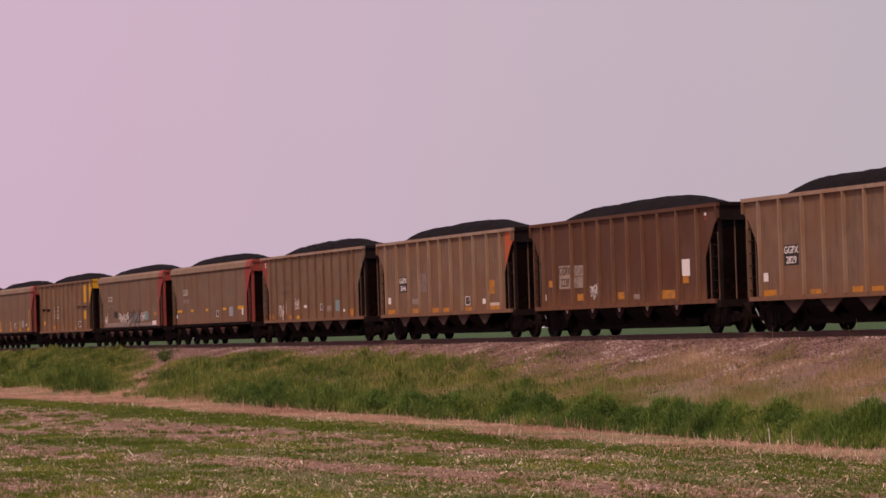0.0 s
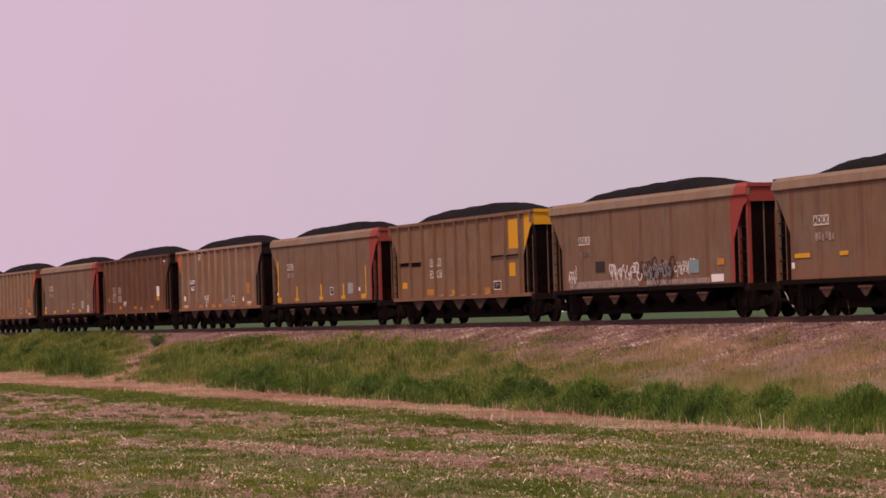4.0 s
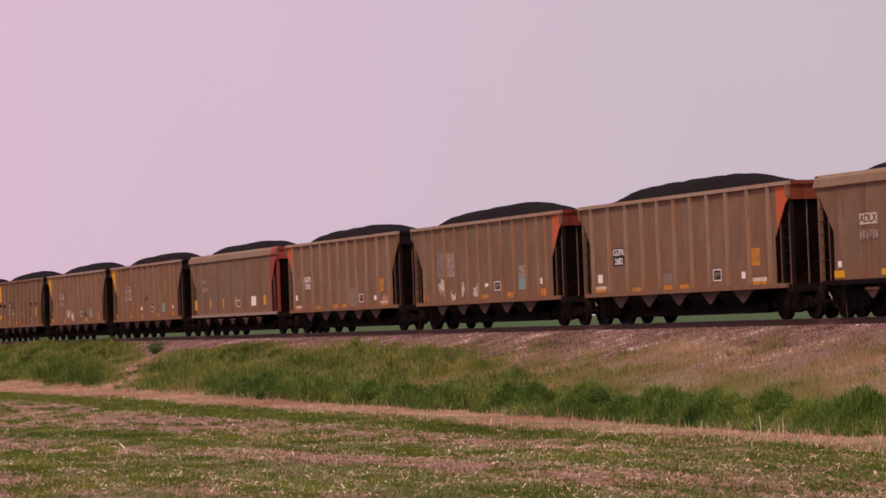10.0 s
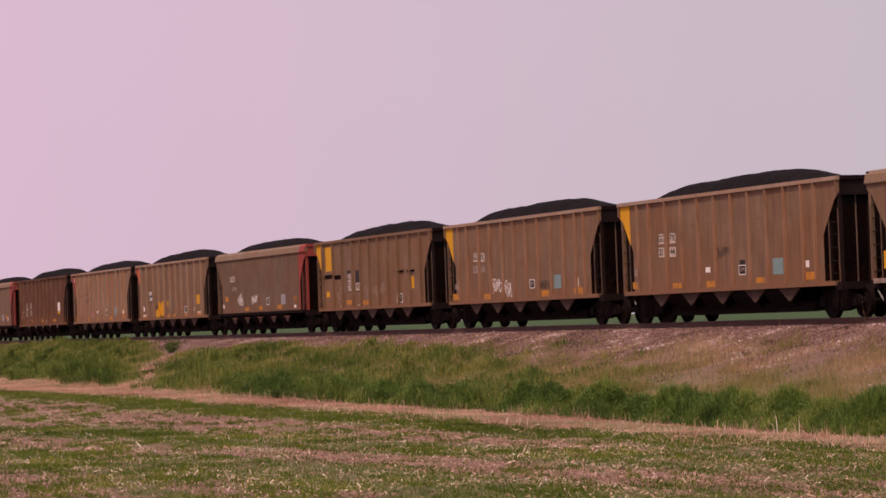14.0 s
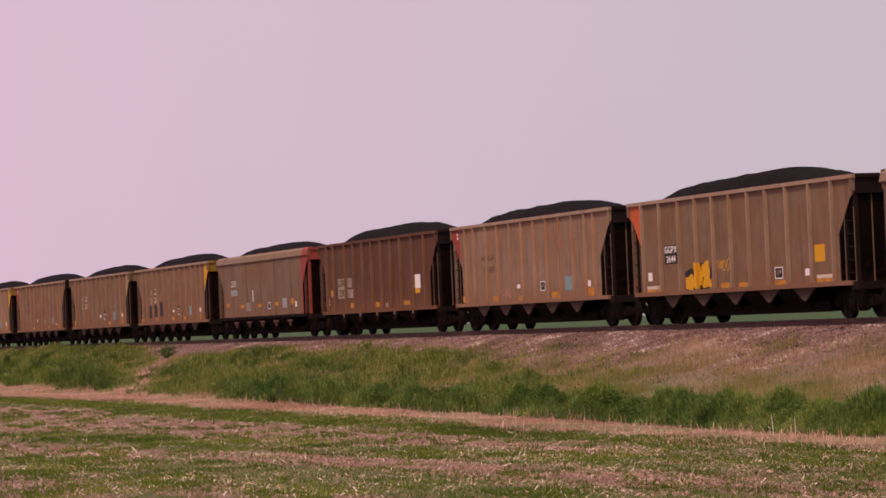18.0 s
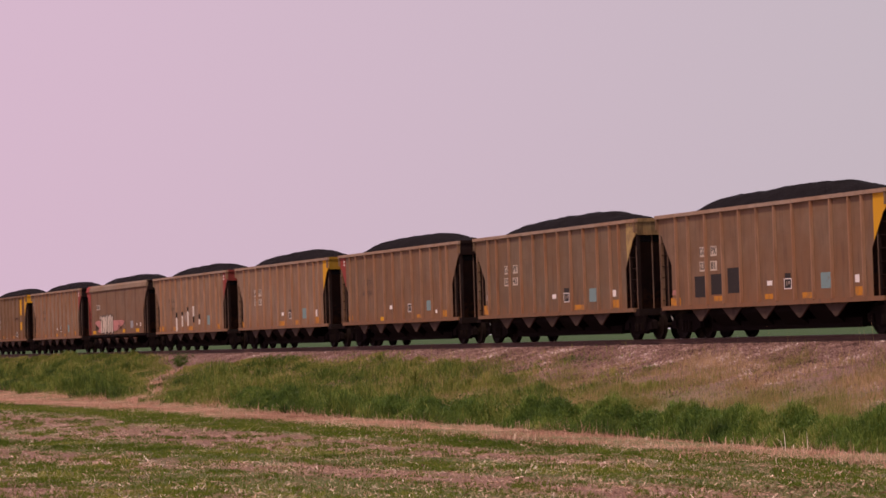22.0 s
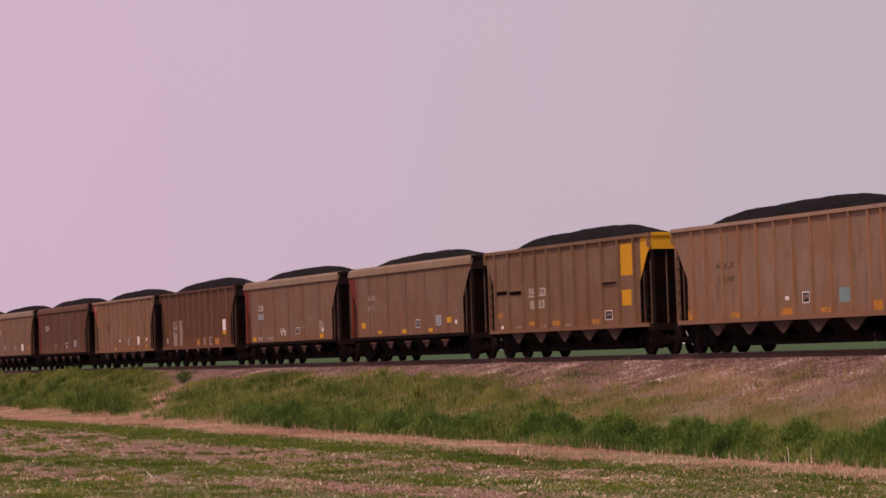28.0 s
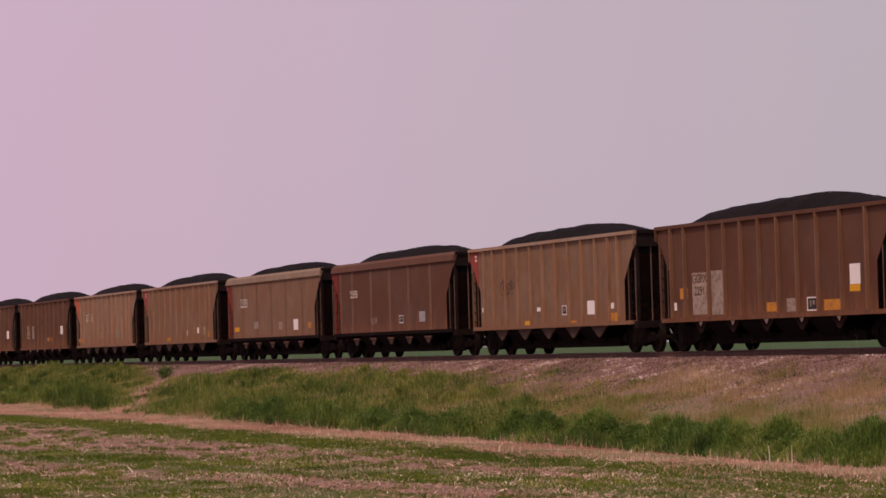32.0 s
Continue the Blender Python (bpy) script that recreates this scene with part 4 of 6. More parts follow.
# the cars differ a little in length, so each stands a little off an even pitch
OFF_K, OFF_X = (-3, 0, 2, 3, 8, 9, 16, 18, 19, 20, 25, 26, 28, 32, 36, 40), (0.72, 0.38, 0.08, 0.0, 0.0, 0.05, 0.0, 0.12, 0.07, -0.04, -0.27, -0.42, -0.66, -0.95, -1.40, -1.85)


def shift_of(k):
    return float(np.interp(k, OFF_K, OFF_X))

RIBS = (-5.88, -5.02, -3.80, -2.66, -1.48, -0.35, 0.78, 1.90, 3.03, 4.16, 5.22, 5.95)
DEEP = (-6.30, -5.0, -3.65, -2.45, -1.28, -0.12, 1.05, 2.2, 3.45, 4.82, 6.1)
STYLE = {       # post places, (width, depth), top chord
    "ribbed": (RIBS, (0.07, 0.085), "flat"),
    "deep": (DEEP, (0.075, 0.105), "flat"),
    "barred": (DEEP, (0.07, 0.11), "flat"),
    "brown": ((-6.25, -5.3, -3.9, -2.65, -1.5, -0.35, 0.8, 1.95, 3.15, 4.5, 5.9), (0.078, 0.10), "flat"),
    "smooth": ((-6.25, -4.72, -2.35, -0.08, 2.15, 4.62), (0.24, 0.006), "slope"),
}
POSTS = {"brown": "rustpost", "smooth": "seam", "ribbed": "tanpost", "deep": "litpost"}
WORDS = {"ribbed": "ribbed", "deep": "deep-ribbed", "barred": "ribbed", "brown": "ribbed", "smooth": "smooth-sided"}


def word(text, w, h, mat, parent, x, z, y=-1.53):
    cu = bpy.data.curves.new("lettering", "FONT")
    cu.body, cu.size, cu.align_x, cu.align_y, cu.extrude = text, 1.0, "CENTER", "CENTER", 0.002
    cu.offset = 0.012
    cu.materials.append(mat)
    ob = new("reporting_mark", cu)
    ob.parent = parent
    ob.location, ob.rotation_euler = (x, y, z), (math.pi / 2, 0, 0)
    ob.scale = (w / (0.62 * len(text)), h / 0.72, 1)
    return ob


def scribble(seed, x, z, w, h, mat, parent, y, stroke=0.05):
    """Looping spray-paint line with no letters in it."""
    rnd = random.Random(seed)
    bm = bmesh.new()
    n = max(6, min(16, int(round(w / max(h, 0.05) * 4.5))))
    ring = []                                            # one unbroken stroke
    for i in range(n):
        cx, rx = x - w / 2 + w * (i + 0.5) / n, w / n * rnd.uniform(0.5, 1.1)
        cz, rz = z + h * rnd.uniform(-0.22, 0.22), h * rnd.uniform(0.16, 0.42)
        ph, k2, k3 = rnd.uniform(0, 6.28), rnd.uniform(0.1, 0.3), rnd.uniform(0.05, 0.25)
        arc = rnd.uniform(3.6, 6.28)
        for j in range(21):
            a = ph + arc * j / 20
            r = 1 + k2 * math.sin(2 * a + ph) + k3 * math.sin(3 * a)
            u = Vector((math.cos(a) * rx * r, math.sin(a) * rz * min(r, 1.1)))
            t = u.normalized() * stroke / 2 * rnd.uniform(0.7, 1.2)
            ring.append((bm.verts.new((cx + u.x - t.x, y, cz + u.y - t.y)), bm.verts.new((cx + u.x + t.x, y, cz + u.y + t.y))))
    for p, q in zip(ring, ring[1:]):
        bm.faces.new((p[0], p[1], q[1], q[0]))
    ext = bmesh.ops.extrude_face_region(bm, geom=bm.faces[:])
    for e in ext["geom"]:
        if isinstance(e, bmesh.types.BMVert):
            e.co.y += 0.004
    bmesh.ops.recalc_face_normals(bm, faces=bm.faces[:])
    return part("graffiti", bm, mat, parent, "spray-painted scribble")


def blob(seed, x, z, w, h, mat, parent, y):
    """A patch of spray paint with a wandering outline."""
    rnd = random.Random(seed)
    p1, p2 = rnd.uniform(0, 6.28), rnd.uniform(0, 6.28)
    o = []
    for j in range(22):
        a = 2 * math.pi * j / 22
        r = 0.86 + 0.12 * math.sin(3 * a + p1) + 0.10 * math.sin(5 * a + p2)
        o.append((x + w / 2 * r * math.copysign(abs(math.cos(a)) ** 0.7, math.cos(a)), z + h / 2 * r * math.copysign(abs(math.sin(a)) ** 0.7, math.sin(a))))
    return part("graffiti", prism(bmesh.new(), o, "y", y, y + 0.006), mat, parent, "patch of spray paint")


def placard(bm, x0, x1, z0, z1, y, t=0.05):
    """Frame of four bars round a dark field."""
    box(bm, x0, x1, y, y + 0.005, z0, z0 + t)
    box(bm, x0, x1, y, y + 0.005, z1 - t, z1)
    box(bm, x0, x0 + t, y, y + 0.005, z0 + t, z1 - t)
    box(bm, x1 - t, x1, y, y + 0.005, z0 + t, z1 - t)
    return bm


def add_marks(car, k, style, marks, paint):
    """marks: (what, x, z, w, h[, text]) on the near side sheet, x from the car's middle."""
    y = -1.531 if style != "smooth" else -1.548
    for i, mk in enumerate(marks):
        what, x, z, w, h = mk[:5]
        text = mk[5] if len(mk) > 5 else ""
        x0, x1, z0, z1 = x - w / 2, x + w / 2, z - h / 2, z + h / 2
        lift = y - 0.002 * (i % 3)
        if style == "smooth" and what == "faded" and w > 0.2 and z > 1.9:        # worn lettering with no panel
            for r in range(6):
                xx = x0 + w * (r + 0.5) / 6
                part("writing", boxed(xx - w * 0.06, xx + w * 0.06, lift, lift + 0.006, z0 + h * (0.1, 0.2, 0.1, 0.25, 0.1, 0.15)[r], z0 + h * (0.85, 0.9, 0.75, 0.9, 0.85, 0.8)[r]), MATS["faded"], car)
        elif what in ("boxed", "stencil"):       # white on black, dark on cream
            part("stencil_panel", boxed(x0, x1, lift, lift + 0.008, z0, z1), MATS["ink" if what == "boxed" else "tired" if style == "brown" else "cream"], car)
            lines = text.split("/")
            for r, ln in enumerate(lines):
                zz = z1 - h * (r + 0.5) / len(lines)
                word(ln, w * 0.90, h / len(lines) * 0.72, MATS["white" if what == "boxed" else "fadedink" if style == "brown" else "ink"], car, x, zz, lift - 0.006)
        elif what in ("letters", "black"):
            lines = text.split("/")
            for r, ln in enumerate(lines):
                word(ln, w, h / len(lines) * 0.80, MATS["white" if what == "letters" else "fadedink"], car, x, z1 - h * (r + 0.5) / len(lines), lift - 0.004)
        elif what == "placard":
            f = part("placard", boxed(x0, x1, lift, lift + 0.008, z0, z1), MATS["ink"], car, "dark stencilled data panel with a white border")
            part("border", placard(bmesh.new(), x0, x1, z0, z1, lift - 0.004, min(w, h) * 0.09), MATS["white"], f)
            part("bar", boxed(x - w * 0.22, x - w * 0.08, lift - 0.004, lift + 0.001, z0 + h * 0.3, z1 - h * 0.25), MATS["faded"], f)
            part("bar", boxed(x + w * 0.06, x + w * 0.26, lift - 0.004, lift + 0.001, z0 + h * 0.45, z1 - h * 0.25), MATS["faded"], f)
        elif what == "scribble":
            scribble(k * 31 + i, x, z, w, h, MATS[text or "white"], car, lift, max(0.025, min(w, h) * 0.06))
        elif what == "blob":
            blob(k * 13 + i, x, z, w, h, MATS[text or "pink"], car, lift)
            for px in STYLE[style][0]:
                if style != "smooth" and text != "ink" and abs(px - x) < 0.46 * w:
                    hh = 0.45 * h * math.sqrt(1 - (2 * (px - x) / w) ** 2)
                    pw, pd = STYLE[style][1]
                    part("graffiti", boxed(px - pw / 2 + 0.006, px + pw / 2 - 0.006, -1.535 - pd, -1.528 - pd, max(z - hh, SILL + 0.05), z + hh), MATS[text or "pink"], car)
                    part("graffiti", boxed(px + pw / 2 - 0.004, px + pw / 2 + 0.011, -1.527 - pd, -1.532, max(z - hh, SILL + 0.05), z + hh), MATS[text or "pink"], car)
        elif what == "strokes":                # thick spray-painted strokes, dark shadow behind, no letters
            rnd = random.Random(k * 19 + i)
            n = max(3, int(w / 0.42))
            for r in range(n):
                xx, ww, dz, tip = x0 + w * (r + 0.5) / n, w / n * rnd.uniform(0.62, 0.95), h * rnd.uniform(-0.08, 0.08), rnd.uniform(-0.10, 0.14)
                for grow, dx, yy, m in ((0.10, 0.06, lift, "ink"), (0.0, 0.0, lift - 0.006, text or "cream")):
                    lo, hi = max(z0 + dz - grow / 2, SILL + 0.04), z1 + dz + grow / 2
                    a, b = xx - ww / 2 - grow / 2 + dx, xx + ww / 2 + grow / 2 + dx
                    part("graffiti", prism(bmesh.new(), [(a, lo), (b - 0.06, lo), (b + tip - 0.05, 0.5 * (lo + hi)), (b + tip, hi), (a + tip, hi - 0.08), (a + tip * 0.3, 0.55 * (lo + hi))], "y", yy, yy + 0.005), MATS[m], car, "thick spray-painted stroke")
        elif what in ("post_white", "post_black"):         # paint on the leading face of the nearest post
            px = min(STYLE[style][0], key=lambda q: abs(q - x))
            pw, pd = STYLE[style][1]
            part("graffiti", boxed(px + pw / 2 - 0.008, px + pw / 2 + 0.012, -1.526 - pd, -1.532, z0, z1), MATS["white" if what == "post_white" else "ink"], car)
        elif what == "red" and style == "brown":           # small label, white over red
            part("label_plate", boxed(x - 0.15, x + 0.13, lift, lift + 0.006, z + 0.02, z + 0.11), MATS["white"], car, "small white label")
            part("label_plate", boxed(x - 0.12, x + 0.10, lift, lift + 0.006, z - 0.12, z - 0.01), MATS["red"], car, "small red label")
        elif what == "shelf":
            part("side_bracket", boxed(x0, x1, -1.62, -1.529, z1 - 0.035, z1), MATS[paint], car, "projecting steel lip")
            # dark strip laid on the sheet as the lip's shadow
            part("slot", boxed(x0 + 0.02, x1 - 0.02, -1.540, -1.529, z0, z1 - 0.035), MATS["dark"], car, "shadow strip painted under the lip")
        else:
            part("paint_panel" if w > 0.3 or h > 0.4 else "label_plate", boxed(x0, x1, lift, lift + 0.008, z0, z1), MATS["smear" if what == "slate" and style != "smooth" else what], car, "worn %s paint panel" % what)


LABELS = {"buff": "pale buff", "tan": "dusty tan", "brown": "rust-brown", "mud": "dull brown", "grey": "grey-tan", "olive": "dull olive-brown"}
ENDS = {"red": "red", "orange_end": "orange", "yellow": "yellow", "dark": "near-black", "pale": "pale yellow", "tan": "tan", "brown": "brown", "mud": "brown", "grey": "grey"}


def hopper_car(k, style, paint, left="", right="", inner="dark", marks=(), sill="", post=""):
    """left, right: the colour of the corner gussets at the trailing and the leading end; inner: of the leading end's cage."""
    st = STYLE[style]
    mat = MATS[paint]
    marks = [(mk[0], mk[1] - shift_of(k), *mk[2:]) for mk in marks]
    label = "%s %s steel coal hopper car with %s end" % (LABELS[paint], WORDS[style], ENDS.get(right or inner, "dark"))
    car = tagged(new("coal_hopper_car"), label + " on rails", "railcar", group="cars of the coal train")
    CARS.append((car, k))
    # sides, posts, chords, sills
    places, (pw, pd), chord = st
    if style in ("barred", "deep", "brown"):            # lettered and painted panels lie between the posts
        for mk in marks:
            if mk[0] in ("boxed", "letters", "stencil") or (mk[0] == "yellow" and mk[4] > 0.5) or (style == "brown" and mk[0] == "faded" and mk[4] > 0.6):
                lo, hi = mk[1] - mk[3] / 2 - pw / 2 - 0.02, mk[1] + mk[3] / 2 + pw / 2 + 0.02 + 1.5 * pd
                places = [x if not lo < x < hi else (lo if x - lo < hi - x else hi) for x in places]
    for s in (-1, 1):
        placed("side_sheet", share(("sheet", s), lambda: side_sheet(-1.53 if s < 0 else 1.51)), mat, car)
        def post_mesh(z0):
            y0, y1 = (-1.53 - pd, -1.528) if s < 0 else (1.528, 1.53 + pd)
            a, b = (pw / 2 + 0.008, pw / 2 - 0.006) if style != "smooth" else (pw / 2, pw / 2)
            base, tip = (y1, y0) if s < 0 else (y0, y1)
            bm = bmesh.new()
            rings = [[bm.verts.new(v) for v in ((-a, base, z), (-b, tip, z), (b, tip, z), (a, base, z))] for z in (z0, TOP - 0.10)]
            for i in range(4):
                j = (i + 1) % 4
                bm.faces.new((rings[0][i], rings[0][j], rings[1][j], rings[1][i]))
            bm.faces.new(rings[0])
            bm.faces.new(rings[1][::-1])
            bmesh.ops.recalc_face_normals(bm, faces=bm.faces[:])
            return mesh_of("side_post", bm)
        for i, x in enumerate(places):
            wide = 1.25 if style == "brown" and i % 2 == 0 else 1.0
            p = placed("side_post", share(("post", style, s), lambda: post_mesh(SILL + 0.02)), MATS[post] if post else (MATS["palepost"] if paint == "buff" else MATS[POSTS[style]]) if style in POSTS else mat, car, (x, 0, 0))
            p.scale = (wide, 1, 1)
        if style != "smooth":
            for x in (-HALF + 0.08, HALF - 0.08):
                placed("end_post", share(("stub", style, s), lambda: post_mesh(Z_CUT0 + 0.2)), mat, car, (x, 0, 0))
            if style == "ribbed":
                me = share(("belt", s), lambda: mesh_of("weld_seam", boxed(-6.5, 6.5, *((-1.534, -1.529) if s < 0 else (1.529, 1.534)), 2.98, 3.0)))
                placed("weld_seam", me, mat, car)
        if chord == "flat":
            me = share(("chord", s), lambda: mesh_of("top_chord", boxed(-HALF, HALF, *((-1.615, -1.48) if s < 0 else (1.48, 1.615)), TOP - 0.11, TOP)))
        else:
            o = [(s * 1.58, TOP - 0.34), (s * 1.60, TOP - 0.31), (s * 1.545, TOP - 0.08), (s * 1.44, TOP + 0.03), (s * 1.36, TOP + 0.03), (s * 1.50, TOP - 0.34)]
            me = share(("slope", s), lambda: mesh_of("top_chord", prism(bmesh.new(), o, "x", -HALF, HALF)))
        placed("top_chord", me, MATS["brown" if paint == "brown" else paint if style == "barred" else "slopechord" if style == "smooth" else "chord"], car)
        placed("side_sill", share(("sill", s), lambda: mesh_of("side_sill", boxed(-HALF + 0.3, HALF - 0.3, *((-1.59, -1.45) if s < 0 else (1.45, 1.59)), SILL - 0.10, SILL + 0.03))),
               MATS[sill] if sill else (MATS["under"] if style == "smooth" else mat), car)
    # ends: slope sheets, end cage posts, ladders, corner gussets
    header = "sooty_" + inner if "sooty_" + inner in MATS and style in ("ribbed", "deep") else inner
    for e, col in ((-1, left), (1, right)):
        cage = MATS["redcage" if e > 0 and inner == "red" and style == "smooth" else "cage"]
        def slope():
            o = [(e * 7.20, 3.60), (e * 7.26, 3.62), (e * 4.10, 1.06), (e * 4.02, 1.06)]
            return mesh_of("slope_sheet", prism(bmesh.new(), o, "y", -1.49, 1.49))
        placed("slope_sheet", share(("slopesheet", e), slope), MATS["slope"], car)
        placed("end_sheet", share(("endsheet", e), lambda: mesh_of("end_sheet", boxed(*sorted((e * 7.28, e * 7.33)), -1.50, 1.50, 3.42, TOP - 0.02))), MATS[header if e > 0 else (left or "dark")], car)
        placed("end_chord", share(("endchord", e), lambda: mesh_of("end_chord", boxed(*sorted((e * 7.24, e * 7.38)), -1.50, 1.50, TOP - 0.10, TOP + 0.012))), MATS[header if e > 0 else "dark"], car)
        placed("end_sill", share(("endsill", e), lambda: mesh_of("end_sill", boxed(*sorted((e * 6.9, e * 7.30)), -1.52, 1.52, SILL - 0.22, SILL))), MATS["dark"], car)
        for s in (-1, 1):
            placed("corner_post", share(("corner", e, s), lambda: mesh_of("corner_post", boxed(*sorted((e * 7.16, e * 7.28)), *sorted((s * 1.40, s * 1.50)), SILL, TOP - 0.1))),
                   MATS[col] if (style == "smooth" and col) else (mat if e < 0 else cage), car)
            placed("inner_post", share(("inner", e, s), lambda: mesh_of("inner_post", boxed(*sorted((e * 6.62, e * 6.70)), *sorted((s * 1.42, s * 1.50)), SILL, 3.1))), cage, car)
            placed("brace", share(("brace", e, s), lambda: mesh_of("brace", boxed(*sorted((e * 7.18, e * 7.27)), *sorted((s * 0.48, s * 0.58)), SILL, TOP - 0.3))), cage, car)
        for x in (e * 6.66, e * 7.20):
            placed("ladder_stile", share("stile", lambda: mesh_of("ladder_stile", rod(bmesh.new(), (0, 0, SILL), (0, 0, 3.05), 0.018, 6))), MATS["stile"], car, (x, -1.512, 0))
        placed("end_rod", share("endrod", lambda: mesh_of("end_rod", rod(bmesh.new(), (0, 0, SILL), (0, 0, 3.5), 0.024, 6))), MATS["stile"], car, (e * 7.22, -0.95, 0))
        for i in range(6):
            placed("ladder_rung", share("rung", lambda: mesh_of("ladder_rung", rod(bmesh.new(), (-0.29, 0, 0), (0.29, 0, 0), 0.014, 6))), MATS["dark"], car, (e * 6.93, -1.47, 1.25 + 0.36 * i))
        if col:
            if style == "smooth":
                o = [(6.22, SILL + 0.03), (6.42, SILL + 0.03), (6.42, 2.34), (7.05, 3.28), (HALF, 3.42), (HALF, TOP - 0.33), (6.22, TOP - 0.33)] if e > 0 else \
                    [(-6.30, SILL + 0.03), (-6.42, SILL + 0.03), (-6.42, 2.34), (-7.05, 3.28), (-HALF, 3.42), (-HALF, TOP - 0.33), (-6.50, TOP - 0.33), (-6.30, 2.2)]
            else:
                o = [(e * 7.04, Z_CUT0), (e * 7.31, Z_CUT0 + 0.18), (e * 7.31, TOP - 0.11), (e * 6.52, TOP - 0.11), (e * 6.52, 2.55)]
            if style == "smooth" and (e > 0 or k == 26):
                cap = [(-1.590, TOP - 0.345), (-1.610, TOP - 0.31), (-1.553, TOP - 0.074), (-1.442, TOP + 0.038), (-1.430, TOP + 0.026), (-1.535, TOP - 0.09), (-1.58, TOP - 0.31)]
                placed("chord_cap", share(("chordcap", e), lambda: mesh_of("chord_cap", prism(bmesh.new(), cap, "x", *((6.55, HALF + 0.01) if e > 0 else (-HALF - 0.01, -6.62))))), MATS[col], car, label="red-painted end of the top chord")
            if style == "ribbed" and col == "red":
                for zz in (3.66, 3.52):
                    placed("label_plate", share("gusset_label", lambda: mesh_of("label_plate", boxed(-0.06, 0.06, -1.553, -1.546, -0.045, 0.045))), MATS["white"], car, (e * 6.68, 0, zz), label="small white label")
            placed("corner_gusset", share(("gus", style == "smooth", e), lambda: mesh_of("corner_gusset", prism(bmesh.new(), o, "y", -1.545, -1.531))), MATS["sooty_red" if style == "smooth" and e < 0 and k != 26 else col], car, label="worn %s corner panel" % ENDS.get(col, col))
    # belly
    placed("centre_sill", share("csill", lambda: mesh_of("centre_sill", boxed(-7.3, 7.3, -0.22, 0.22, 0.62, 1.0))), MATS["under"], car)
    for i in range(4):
        placed("hopper_bay", share("bay", lambda: chute_mesh(2.0)), MATS["shade"], car, (-3.42 + 2.15 * i, 0, 0))
    for i in range(5):
        if style == "smooth":
            g = placed("sill_gusset", share("small_gusset", lambda: gusset_mesh(0.44, SILL - 0.19, 0.53)), MATS["chute"], car, (-4.5 + 2.15 * i, 0, 0))
            placed("gusset_lip", share("lip", lambda: lip_mesh(0.36, SILL - 0.21)), MATS["tanpost"], g)
        elif style == "brown":
            g = placed("sill_gusset", share("dark_gusset", lambda: gusset_mesh(0.50, SILL - 0.09, 0.56)), MATS["cage"], car, (-4.5 + 2.15 * i, 0, 0))
            placed("worn_tip", share("worn", lambda: mesh_of("worn_tip", prism(bmesh.new(), [(-0.13, SILL - 0.11), (0.13, SILL - 0.11), (0, SILL - 0.25)], "y", -1.478, -1.468))), MATS["cream"], g, label="pale worn patch")
        else:
            placed("sill_gusset", share("gusset", lambda: gusset_mesh(0.68, SILL - 0.09, 0.54)), MATS["chute"], car, (-4.5 + 2.15 * i, 0, 0))
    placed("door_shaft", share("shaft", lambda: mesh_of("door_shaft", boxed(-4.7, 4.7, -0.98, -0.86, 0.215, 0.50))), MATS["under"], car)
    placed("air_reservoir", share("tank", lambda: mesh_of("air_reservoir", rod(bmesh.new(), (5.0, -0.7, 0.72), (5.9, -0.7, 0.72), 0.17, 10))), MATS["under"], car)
    for e in (-1, 1):
        build_truck(car, e * TRUCK)
        placed("coupler", share(("coupler", e), lambda: mesh_of("coupler", box(boxed(*sorted((e * 7.0, e * 7.95)), -0.09, 0.09, 0.76, 0.92), *sorted((e * 7.78, e * 8.12)), -0.14, 0.14, 0.70, 0.98))), MATS["under"], car)
        bm = bmesh.new()
        for q in range(8):
            u0, u1 = q / 8, (q + 1) / 8
            rod(bm, (e * (7.2 + 0.88 * u0), -0.35 - 0.05 * u0, 0.78 - 0.55 * math.sin(math.pi * u0 / 2)), (e * (7.2 + 0.88 * u1), -0.35 - 0.05 * u1, 0.78 - 0.55 * math.sin(math.pi * u1 / 2)), 0.020, 6)
        placed("brake_hose", share(("hose", e), lambda: mesh_of("brake_hose", bm)), MATS["slate"], car, label="grey rubber brake hose")
    add_marks(car, k, style, marks, paint)
    # the load rests in the car
    load = new("coal_load", share(("heap", k % 7, style == "smooth"), lambda: heap_mesh(k % 7 + 3, 0.88 if style == "smooth" else 1.0)))
    if not load.data.materials:
        load.data.materials.append(MATS["coal"])
    tagged(load, "heaped load of black coal in a hopper car", "coal", group="coal loads")
    CARS.append((load, k))


